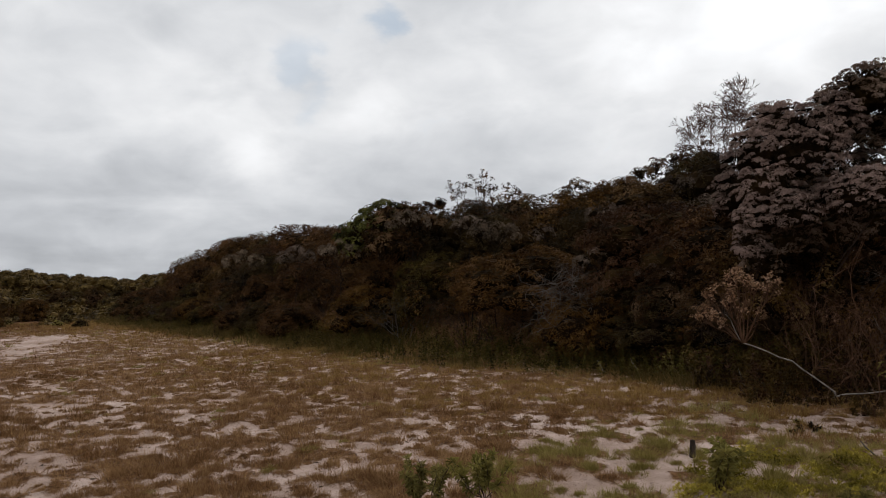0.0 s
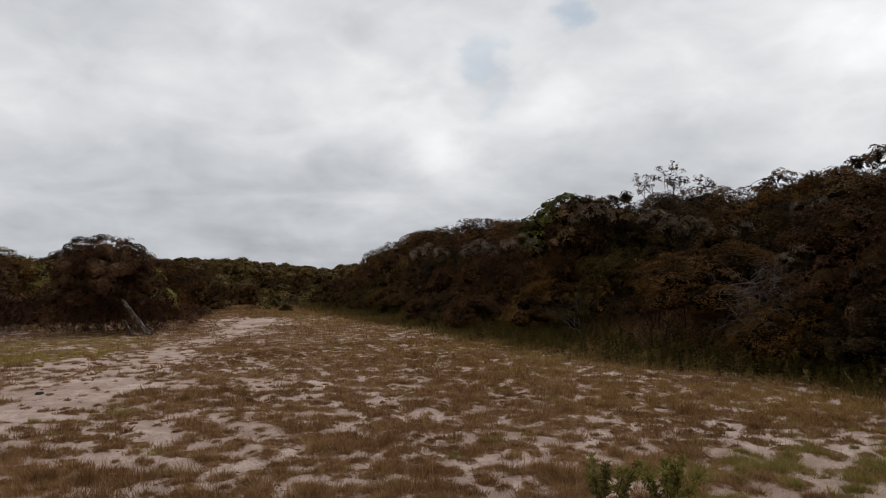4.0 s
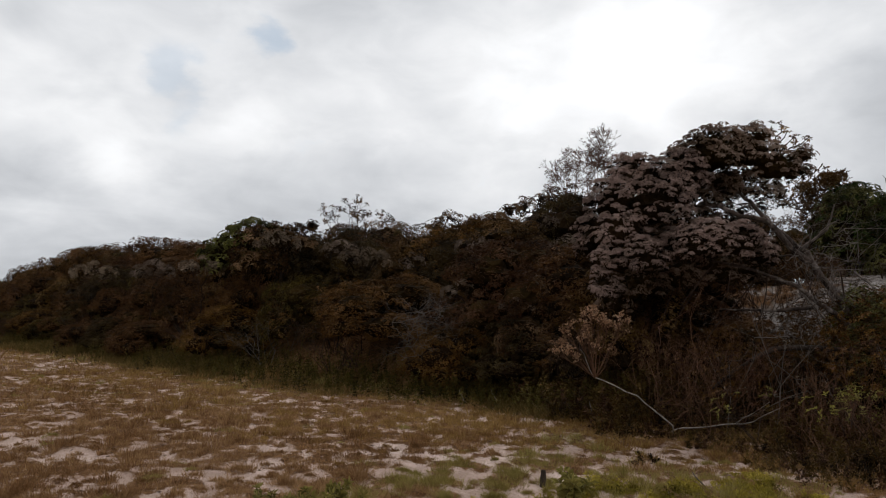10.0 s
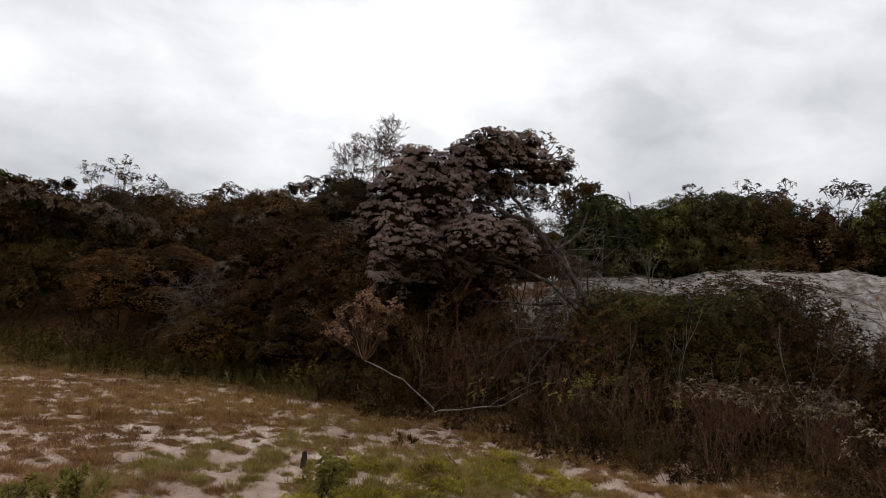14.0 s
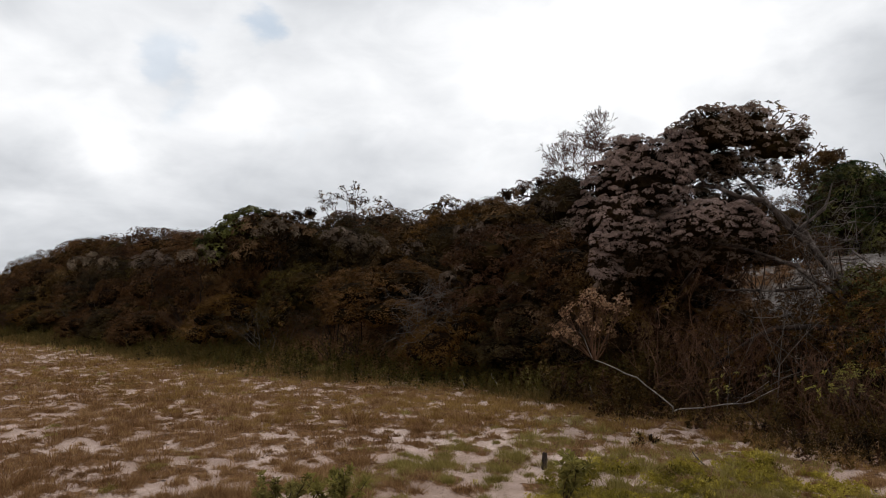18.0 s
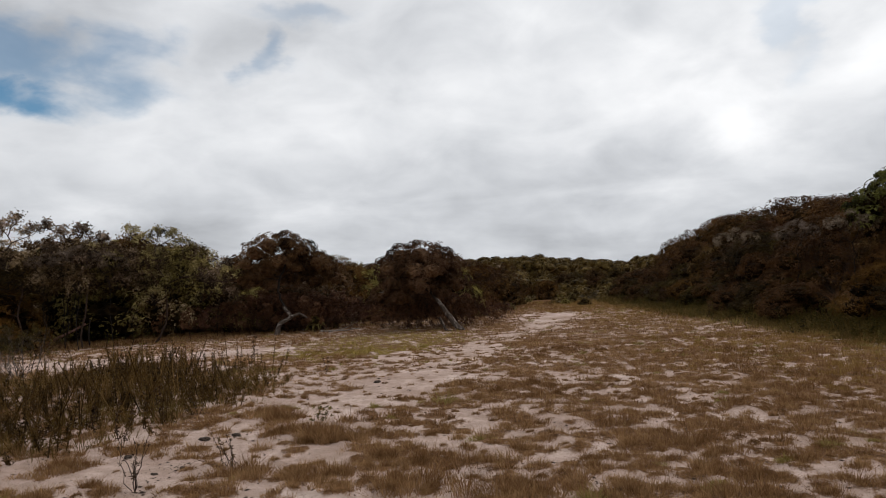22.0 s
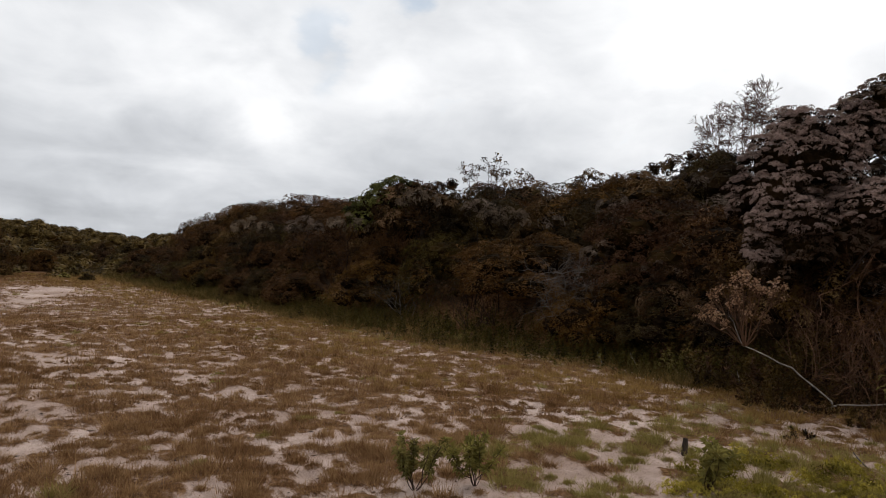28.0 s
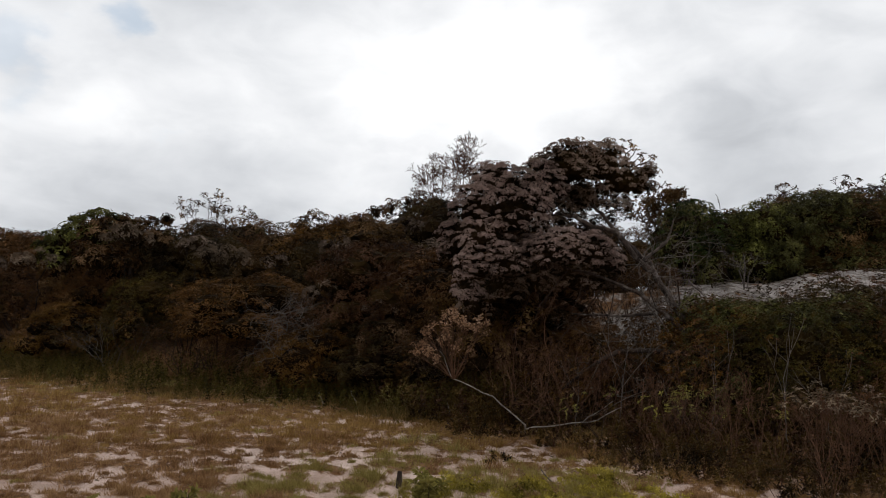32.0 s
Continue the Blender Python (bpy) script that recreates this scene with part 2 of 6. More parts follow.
LEAF_HERB = leaf_material("leaf_herb", (0.022, 0.013, 0.005), (0.058, 0.035, 0.013), (0.17, 0.112, 0.052))
LEAF_DRYHERB = leaf_material("leaf_dry_herb", (0.028, 0.013, 0.006), (0.074, 0.037, 0.018), (0.21, 0.126, 0.072))
LEAF_SAPLING = leaf_material("leaf_sapling", (0.12, 0.105, 0.034), (0.27, 0.235, 0.080), (0.42, 0.37, 0.15), 0.5, 0.25, 0.72, 0.6)
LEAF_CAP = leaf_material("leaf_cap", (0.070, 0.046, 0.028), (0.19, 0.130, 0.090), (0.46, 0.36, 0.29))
LEAF_RUSTY2 = leaf_material("leaf_dull_red", (0.032, 0.015, 0.009), (0.088, 0.044, 0.027), (0.18, 0.105, 0.07))
TWIG_RUST = bark_material("twig_rust", (0.055, 0.025, 0.013), (0.16, 0.080, 0.044))
TWIG_LOG = bark_material("log_reddish", (0.08, 0.035, 0.025), (0.28, 0.15, 0.12))
TWIG_RED = bark_material("twig_red", (0.045, 0.021, 0.013), (0.125, 0.066, 0.043))
# dusty leaves; raised pale ends and strong blotches also paint highlights on them
LEAF_DUSTY_LIT = leaf_material("leaf_dusty_lit_brown", (0.030, 0.017, 0.008), (0.150, 0.102, 0.058), (0.52, 0.40, 0.29), 0.5, 0.08, 0.66, 1.6)
LEAF_DUSTY_LIT2 = leaf_material("leaf_dusty_lit_olive", (0.030, 0.021, 0.007), (0.190, 0.152, 0.056), (0.50, 0.42, 0.20), 0.5, 0.08, 0.66, 1.6)
LEAF_WEEDY = leaf_material("leaf_weedy", (0.05, 0.036, 0.013), (0.14, 0.10, 0.040), (0.28, 0.21, 0.10))
LEAF_SEED = leaf_material("leaf_seed_heads", (0.08, 0.060, 0.044), (0.24, 0.185, 0.135), (0.46, 0.375, 0.30))
LEAF_FAR = leaf_material("leaf_far_scrub", (0.030, 0.019, 0.007), (0.098, 0.066, 0.026), (0.20, 0.145, 0.062))
LEAF_VERGE = leaf_material("leaf_verge", (0.020, 0.015, 0.005), (0.062, 0.048, 0.016), (0.17, 0.132, 0.058))
LEAF_CLEARING = leaf_material("leaf_clearing_tree", (0.034, 0.017, 0.009), (0.098, 0.055, 0.031), (0.20, 0.125, 0.080))
# shade painted as colour: near-black fill behind the leaf caps
LEAF_INNER_SHADE = leaf_material("inner_foliage", (0.009, 0.005, 0.002), (0.020, 0.012, 0.005), (0.042, 0.026, 0.012), 0.9)
# grey-brown bark darkened: shade painted into stems under crowns and in the hollow
BARK_SHADE = bark_material("bark_painted_shade", (0.006, 0.004, 0.003), (0.024, 0.016, 0.012))
BARK = bark_material("bark_grey_brown", (0.012, 0.008, 0.006), (0.058, 0.040, 0.031))
BARK_SPOTTED = bark_material("bark_spotted", (0.014, 0.009, 0.007), (0.080, 0.056, 0.044), 0.45)
BARK_PALE = bark_material("bark_pale", (0.11, 0.088, 0.074), (0.33, 0.285, 0.25))
BARK_LICHEN = bark_material("bark_with_lichen", (0.025, 0.017, 0.013), (0.10, 0.075, 0.06), 0.75)
TWIG = bark_material("twig_brown", (0.022, 0.012, 0.008), (0.066, 0.040, 0.028))
TWIG_DEAD = bark_material("twig_dead", (0.08, 0.062, 0.050), (0.25, 0.20, 0.165))
TWIG_GREY = bark_material("twig_grey", (0.055, 0.044, 0.038), (0.17, 0.14, 0.12))
GRASS_DRY = blade_material("grass_dry", (0.030, 0.014, 0.005), (0.162, 0.080, 0.031), (0.43, 0.265, 0.13))
GRASS_GOLD = blade_material("grass_gold", (0.055, 0.027, 0.008), (0.190, 0.105, 0.032), (0.40, 0.255, 0.092))
GRASS_GREEN = blade_material("grass_green", (0.024, 0.016, 0.004), (0.088, 0.058, 0.017), (0.22, 0.150, 0.052))
GRASS_YELLOW = blade_material("grass_yellow", (0.09, 0.060, 0.012), (0.25, 0.180, 0.045), (0.44, 0.34, 0.11))
GRASS_STRAW = blade_material("grass_straw", (0.036, 0.019, 0.010), (0.105, 0.060, 0.034), (0.27, 0.182, 0.115))
GRASS_FRESH = blade_material("grass_fresh", (0.075, 0.055, 0.012), (0.20, 0.158, 0.042), (0.38, 0.31, 0.11))

# ---------------------------------------------------------------- mesh helpers
rng = np.random.default_rng(7)


def link_mesh(name, verts, tris, mat, parent=None, label="", smooth=False, attributes=None):
    me = bpy.data.meshes.new(name)
    verts, tris = np.asarray(verts, np.float32), np.asarray(tris, np.int32)
    me.vertices.add(len(verts))
    me.vertices.foreach_set("co", verts.ravel())
    me.loops.add(tris.size)
    me.loops.foreach_set("vertex_index", tris.ravel())
    me.polygons.add(len(tris))
    me.polygons.foreach_set("loop_start", np.arange(0, tris.size, 3, dtype=np.int32))
    me.polygons.foreach_set("use_smooth", np.full(len(tris), smooth))
    for key, values in (attributes or {}).items():
        me.attributes.new(key, "FLOAT", "POINT").data.foreach_set("value", np.asarray(values, np.float32))
    me.update(calc_edges=True)
    me.materials.append(mat)
    ob = new(name, me)
    if parent:
        ob.parent = parent
    if label:
        tagged(ob, label)
    return ob


def root(name, x, y, z, label, category, group=""):
    ob = new(name)
    ob.empty_display_size = 0.2
    ob.location = (x, y, z)
    return tagged(ob, label, category, group)


def unit(v):
    return v / np.maximum(np.linalg.norm(v, axis=-1, keepdims=True), 1e-9)


def frames_of(n):
    """Two directions square to each n."""
    helper = np.where(np.abs(n[:, 2:3]) < 0.9, np.array([[0.0, 0, 1]]), np.array([[1.0, 0, 0]]))
    t = unit(np.cross(helper, n))
    return t, np.cross(n, t)


def join(*pieces):
    """Joins (verts, tris) pieces."""
    vs, ts, at = [], [], 0
    for v, t in pieces:
        if len(v):
            vs.append(v)
            ts.append(t + at)
            at += len(v)
    return np.concatenate(vs), np.concatenate(ts)


def rosettes(centres, normals, size, count=7, ratio=0.36, low=-0.25, high=0.45, droop=0.2):
    """A whorl of small pointed leaves round each centre."""
    n = len(centres)
    t, b = frames_of(normals)
    phi = (np.arange(count)[None, :] + rng.random((n, 1)) + 0.35 * rng.standard_normal((n, count))) * (2 * np.pi / count)
    tilt = rng.uniform(low, high, (n, count))
    out = np.cos(phi)[..., None] * t[:, None] + np.sin(phi)[..., None] * b[:, None]
    d = unit(out * np.cos(tilt)[..., None] + normals[:, None] * np.sin(tilt)[..., None])
    side = unit(np.cross(np.broadcast_to(normals[:, None], d.shape), d))
    length = np.asarray(size).reshape(-1, 1, 1) * rng.uniform(0.65, 1.2, (n, count, 1))
    wide = length * ratio * 0.5
    c = centres[:, None] + out * 0.04 * length
    fold = np.cross(d, side)
    a1 = c + d * length * 0.5 + side * wide + fold * wide * 0.4
    tip = c + d * length - normals[:, None] * length * droop
    a2 = c + d * length * 0.5 - side * wide + fold * wide * 0.4
    v = np.stack([c, a1, tip, a2], 2).reshape(-1, 3)
    q = np.arange(len(v) // 4)[:, None] * 4
    return v, np.stack([q + [[0, 1, 2]], q + [[0, 2, 3]]], 1).reshape(-1, 3)


def rods(segs, sides=5):
    """Tapered rods from rows of start, end, start radius, end radius."""
    s = np.asarray(segs, float)
    if not len(s):
        return np.zeros((0, 3)), np.zeros((0, 3), int)
    p, q, r0, r1 = s[:, :3], s[:, 3:6], s[:, 6], s[:, 7]
    t, b = frames_of(unit(q - p))
    ang = np.arange(sides) * 2 * np.pi / sides
    ring = np.cos(ang)[None, :, None] * t[:, None] + np.sin(ang)[None, :, None] * b[:, None]
    v = np.concatenate([p[:, None] + ring * r0[:, None, None], q[:, None] + ring * r1[:, None, None]], 1)
    i = np.arange(sides)
    j = (i + 1) % sides
    face = np.concatenate([np.stack([i, j, sides + j], 1), np.stack([i, sides + j, sides + i], 1)])
    return v.reshape(-1, 3), (np.arange(len(s))[:, None, None] * 2 * sides + face[None]).reshape(-1, 3)


def bend(a, b, ra, rb, wobble=0.08, steps=5, sag=0.0):
    """Rows for rods() along a crooked way from a to b."""
    a, b = np.asarray(a, float), np.asarray(b, float)
    k = np.linspace(0, 1, steps + 1)[:, None]
    pts = a + (b - a) * k
    length = np.linalg.norm(b - a)
    off = np.cumsum(rng.standard_normal((steps + 1, 3)), 0)
    off = (off - off[0] - (off[-1] - off[0]) * k) * wobble * length / math.sqrt(steps)
    pts = pts + off
    pts[:, 2] += sag * length * (4 * k * (1 - k))[:, 0]
    r = ra + (rb - ra) * k[:, 0]
    return [(*pts[i], *pts[i + 1], r[i], r[i + 1] * 1.02) for i in range(steps)]


def sprout(p, d, length, r, depth, spread, rise, segs, tips, forks=(2, 3)):
    """Grows a branching twig system."""
    p, d = np.asarray(p, float), unit(np.asarray(d, float))
    for _ in range(2):
        d = unit(d + rng.standard_normal(3) * 0.16 + np.array([0, 0, rise]))
        q = p + d * length * 0.5
        segs.append((*p, *q, r, r * 0.86))
        p, r = q, r * 0.86
    if depth == 0:
        tips.append((*p, *d))
        return
    for _ in range(rng.integers(forks[0], forks[1] + 1)):
        e = unit(d + rng.standard_normal(3) * spread)
        sprout(p, e, length * rng.uniform(0.6, 0.85), r * 0.68, depth - 1, spread, rise, segs, tips, forks)


def on_dome(n, lowest=-0.25):
    z = rng.uniform(lowest, 1, n)
    a = rng.uniform(0, 2 * np.pi, n)
    s = np.sqrt(np.maximum(1 - z * z, 0))
    return np.stack([s * np.cos(a), s * np.sin(a), z], 1)


def clump_leaves(centres, radii, per_area, size, count=7, ratio=0.36, flat=0.75, lowest=-0.25, up=0.3, heads=0, head=0.42):
    """Leaf whorls over the tops of rounded clumps."""
    cs, ns = [], []
    if heads:
        cc, rr = [], []
        for c, r in zip(centres, radii):
            d = on_dome(heads, min(lowest, -0.3))
            cc.append(np.asarray(c) + d * np.array([1, 1, flat]) * r * rng.uniform(0.6, 1.0, (heads, 1)))
            rr.append(r * head * rng.uniform(0.75, 1.2, heads))
        centres, radii, lowest, flat = np.concatenate(cc), np.concatenate(rr), 0.0, 0.6
    for c, r in zip(centres, radii):
        k = max(6, int(per_area * 2 * np.pi * r * r))
        d = on_dome(k, lowest)
        cs.append(np.asarray(c) + d * np.array([1, 1, flat]) * r * rng.uniform(0.72, 1.08, (k, 1)))
        ns.append(unit(d + np.array([0, 0, up]) + rng.standard_normal((k, 3)) * 0.25))
    cs, ns = np.concatenate(cs), np.concatenate(ns)
    return rosettes(cs, ns, size * rng.uniform(0.75, 1.25, len(cs)), count, ratio)


# ---------------------------------------------------------------- the lie of the land
TABLE = rng.random((128, 128))


def soft_noise(x, y, scale):
    x, y = np.asarray(x) * scale + 40.3, np.asarray(y) * scale + 71.9
    i, j = np.floor(x).astype(int), np.floor(y).astype(int)
    u, v = x - i, y - j
    u, v = u * u * (3 - 2 * u), v * v * (3 - 2 * v)
    g = lambda a, b: TABLE[a % 128, b % 128]
    return (g(i, j) * (1 - u) + g(i + 1, j) * u) * (1 - v) + (g(i, j + 1) * (1 - u) + g(i + 1, j + 1) * u) * v


def layered(x, y, scale, octaves=4, rough=0.5):
    total, amp, norm = 0.0, 1.0, 0.0
    for k in range(octaves):
        total, norm = total + amp * soft_noise(x + 13.7 * k, y - 9.1 * k, scale * 2 ** k), norm + amp
        amp *= rough
    return total / norm


def step(a, b, x):
    t = np.clip((np.asarray(x, float) - a) / (b - a), 0, 1)
    return t * t * (3 - 2 * t)


def foot_x(y):
    """The edge of the thicket, on the side of +x."""
    return np.interp(y, [-30, -6, 0, 4, 8, 11.3, 15, 20.5, 38, 62, 90], [11.5, 11.0, 10.6, 9.8, 8.3, 7.0, 6.1, 5.2, 2.2, -0.5, -3])


def bank_height(y):
    return np.interp(y, [-30, -4, 4, 9, 15, 25, 45, 70], [3.1, 2.85, 2.4, 1.75, 1.4, 1.1, 0.6, 0.2])


def land(x, y):
    x, y = np.asarray(x, float), np.asarray(y, float)
    s = x - foot_x(y)
    r = np.hypot(x, y)
    z = bank_height(y) * step(-0.3, 4.2, s)
    z = z + 0.10 * (layered(x, y, 0.12, 3) - 0.5) * step(3, 8, r)
    z = z + 3.0 * step(90, 300, r)
    z = z + 0.35 * (layered(x, y, 0.5, 3) - 0.5) * step(0.5, 2.5, s)
    dune = step(1.0, 2.2, s) * step(7, 4, y)
    z = z + (0.14 * (layered(x, y * 2.2, 1.3, 4, 0.6) - 0.5) - 0.20 * np.abs(layered(x * 0.8 + 9, y * 1.6, 1.9, 4, 0.65) - 0.5)) * dune
    return z


def dents(x, y):
    r = np.hypot(x, y)
    k = 1 / (1 + (r / 14) ** 2)
    return (0.06 * (layered(x, y, 1.7, 3) - 0.5) + 0.10 * (layered(x, y, 4.2, 3, 0.7) - 0.5)) * k


TRACK = np.array([(-0.78, 31.52), (-2.41, 17.08), (-2.52, 12.70), (-2.88, 10.85), (-3.24, 9.42), (-3.51, 7.73),
                  (-3.86, 6.34), (-4.93, 5.74), (-6.05, 5.48), (-9.5, 5.0)])


def from_line(x, y, line):
    best = np.full(np.shape(x), 1e9)
    for a, b in zip(line[:-1], line[1:]):
        ab = b - a
        k = np.clip(((x - a[0]) * ab[0] + (y - a[1]) * ab[1]) / (ab @ ab), 0, 1)
        best = np.minimum(best, np.hypot(x - a[0] - k * ab[0], y - a[1] - k * ab[1]))
    return best


def richness(x, y):
    """How much grows, 0 bare sand to 1 closed turf."""
    x, y = np.asarray(x, float), np.asarray(y, float)
    s = x - foot_x(y)
    r = np.hypot(x, y)
    b = np.degrees(np.arctan2(-x, y))
    g = 0.35 * layered(x, y, 0.55, 3, 0.6) + 0.65 * layered(x + 31, y, 2.2, 4, 0.75)
    amount = 0.88 + 2.5 * (g - 0.5)
    amount = amount + 0.12 * step(8, 20, r)
    amount = amount + 0.55 * step(-6.0, -3.2, s) * step(4, 8, y) + 0.30 * step(-3.2, -0.9, s)
    left = step(0.3, -2.2, x - np.interp(y, [4, 8, 13, 20, 34], [-0.6, -1.4, -1.6, -1.4, 0.5]))
    amount = amount - 0.34 * left * step(24, 15, y)
    amount = amount - 0.5 * step(1.0, 0.25, from_line(x, y, TRACK))
    strip = from_line(x, y, np.array([(-14.60, 14.79), (-11.19, 16.07), (-9.07, 17.43)]))
    amount = amount - 0.55 * step(1.3, 0.6, strip)
    amount = amount - 0.20 * step(2.6, 1.0, np.hypot(x - 3.9, (y - 5.0)))
    amount = amount - 0.75 * step(4.2, 1.8, np.hypot(x + 0.3, (y - 30.5) * 0.5))
    amount = amount + 0.35 * step(2.8, 1.4, np.hypot(x + 5.7, (y - 18.8) * 0.7))
    amount = amount - 0.40 * step(1.7, 0.7, np.hypot(x + 1.7, (y - 5.0) * 1.3))
    amount = amount + 0.5 * step(26, 38, y)
    amount = amount - 1.05 * step(0.8, 2.0, s) * step(8.0, 4.5, y)
    amount = amount + 0.7 * step(-0.5, 1.0, r - np.interp(b, [-2, 0, 5, 9, 12, 19, 24, 52, 60], [70, 66, 43, 37, 33, 31, 26.6, 25.4, 25.4])) * step(-4, -1, b)
    return np.clip(amount, 0, 1)


# every cell of a loose grid may hold one grass tuft
CELL = 0.21
HASH = rng.random((4, 256, 256))


def tuft(i, j):
    i, j = np.asarray(i), np.asarray(j)
    h = HASH[:, i % 256, j % 256]
    x, y = (i + h[0]) * CELL, (j + h[1]) * CELL
    rich = richness(x, y)
    r = (0.040 + 0.135 * h[2] ** 1.7) * (0.65 + 0.65 * rich)
    return x, y, np.where(h[3] < rich * 1.12, r, 0.0), rich


def under_scrub(x, y):
    """1 where leaf litter lies below the thickets."""
    b, s = np.degrees(np.arctan2(-x, y)), x - foot_x(y)
    left = step(-0.3, 0.8, np.hypot(x, y) - np.interp(b, [-2, 0, 5, 9, 12, 19, 24, 52, 60], [70, 66, 43, 37, 33, 31, 26.6, 25.4, 25.4])) * step(-4, -1, b)
    return np.maximum(np.maximum(left, step(-0.2, 0.6, s) * step(6.0, 8.0, y)), step(36, 46, np.hypot(x, y)))


def cover(x, y):
    """Tufts, and thin growth between them where it is rich."""
    x, y = np.asarray(x, float), np.asarray(y, float)
    i, j = np.floor(x / CELL).astype(int), np.floor(y / CELL).astype(int)
    rough = 0.7 * (layered(x + 5, y, 9.0, 3, 0.7) - 0.5)
    best = np.zeros(x.shape)
    for di in (-1, 0, 1):
        for dj in (-1, 0, 1):
            tx, ty, tr, _ = tuft(i + di, j + dj)
            k = np.hypot(x - tx, y - ty) / np.maximum(tr, 1e-4) + rough
            best = np.maximum(best, step(1.25, 0.7, k) * (tr > 0))
    return best, np.maximum(np.clip((richness(x, y) - 0.90 + 1.2 * rough) * 2.2, 0, 0.95), 0.95 * under_scrub(x, y))


def place(bearing, up, distance):
    """A point so far off, from the eye's place."""
    b, h = radians(bearing), radians(up)
    return np.array([-math.sin(b) * distance, math.cos(b) * distance, EYE + math.tan(h) * distance])


def level(bearing, distance):
    p = place(bearing, 0, distance)
    return np.array([p[0], p[1], float(land(p[0], p[1]))])


# ground: one sheet, fine where it is seen from near by
def build_ground():
    fine = np.radians(np.arange(-100, 62, 0.32))
    rest = np.radians(np.arange(62, 260, 1.5))
    ang = np.concatenate([fine, rest])
    rad = np.concatenate([np.arange(0.1, 2.35, 0.09), 2.4 * 1.0105 ** np.arange(310), 64 * 1.14 ** np.arange(1, 32)])
    a, r = np.meshgrid(ang, rad, indexing="ij")
    x, y = -np.sin(a) * r, np.cos(a) * r
    z = land(x, y) + dents(x, y)
    raised, thin = cover(x, y)
    z = z + raised * 0.016 * step(40, 10, r)
    c = np.maximum(0.8 * raised, thin)
    na, nr = a.shape
    i, j = np.meshgrid(np.arange(na), np.arange(nr - 1), indexing="ij")
    v = lambda p, q: (p % na) * nr + q
    t1 = np.stack([v(i, j), v(i, j + 1), v(i + 1, j + 1)], -1).reshape(-1, 3)
    t2 = np.stack([v(i, j), v(i + 1, j + 1), v(i + 1, j)], -1).reshape(-1, 3)
    verts = np.stack([x, y, z], -1).reshape(-1, 3)
    hub = np.array([[0, 0, 0.0]])
    k = np.arange(na)
    fan = np.stack([np.full(na, len(verts)), v(k, 0), v(k + 1, 0)], -1)
    tris = np.concatenate([t1, t2, fan])[:, ::-1]
    ob = link_mesh("ground", np.concatenate([verts, hub]), tris[:, [0, 2, 1]], SOIL, smooth=True,
                   attributes=dict(litter=np.concatenate([c.ravel(), [0.5]]),
                                   dune=np.concatenate([(step(0.6, 2.0, x - foot_x(y)) * step(8.5, 6, y)).ravel(), [0.0]])))
    tagged(ob, "pale pinkish sand with worn brown turf and bare patches", "ground", kind="structure")


build_ground()


# ---------------------------------------------------------------- grass
def blades(x, y, radius, per, tall, wide, lean, mound=0.0):
    """Tufts of single pointed blades round each (x, y)."""
    n = len(x)
    radius, tall = np.asarray(radius, float).reshape(-1, 1), np.asarray(tall, float).reshape(-1, 1)
    tufts = 7 if per >= 30 else 1
    rows = np.arange(n)[:, None]
    ca, ck = rng.uniform(0, 2 * np.pi, (n, tufts)), np.sqrt(rng.random((n, tufts))) * (0.85 if tufts > 1 else 0.0)
    which = rng.integers(0, tufts, (n, per))
    a = rng.uniform(0, 2 * np.pi, (n, per))
    out = np.sqrt(rng.random((n, per))) * (0.55 if tufts > 1 else 1.0)
    ox = np.cos(ca)[rows, which] * ck[rows, which] + np.cos(a) * out
    oy = np.sin(ca)[rows, which] * ck[rows, which] + np.sin(a) * out
    k = np.minimum(np.hypot(ox, oy), 1.15)
    bx, by = x[:, None] + ox * radius, y[:, None] + oy * radius
    bz = land(bx, by) + dents(bx, by) - 0.01 + mound * np.maximum(1 - k ** 2, 0)
    share = rng.uniform(0.45, 1.3, (n, tufts))[rows, which] if tufts > 1 else 1.0
    h = tall * share * rng.uniform(0.5, 1.12, (n, per)) * (1 - 0.45 * (out / (0.55 if tufts > 1 else 1.0)) ** 2)
    turn = rng.uniform(0, 2 * np.pi, (n, per))
    wv = np.asarray(wide).reshape(-1, 1) * rng.uniform(0.7, 1.3, (n, per))
    sx, sy = np.cos(turn) * wv / 2, np.sin(turn) * wv / 2
    ln = h * lean * rng.uniform(0.2, 1.3, (n, per))
    tx, ty = bx + np.cos(a) * ln * 0.7 + rng.standard_normal((n, per)) * ln * 0.5, by + np.sin(a) * ln * 0.7 + rng.standard_normal((n, per)) * ln * 0.5
    v = np.stack([np.stack([bx - sx, by - sy, bz], -1), np.stack([bx + sx, by + sy, bz], -1), np.stack([tx, ty, bz + h], -1)], 2)
    v = v.reshape(-1, 3)
    return v, np.arange(len(v)).reshape(-1, 3)


def scatter(n, near, far, b0=-100, b1=60, power=1.0):
    """Points by bearing and distance, thinning out with distance."""
    b = np.radians(rng.uniform(b0, b1, n))
    u = rng.random(n)
    r = near * (far / near) ** u if power == 1.0 else (near ** power + (far ** power - near ** power) * u) ** (1 / power)
    return -np.sin(b) * r, np.cos(b) * r, r


FRESH = (5.35, 3.55)   # middle of the low green mat


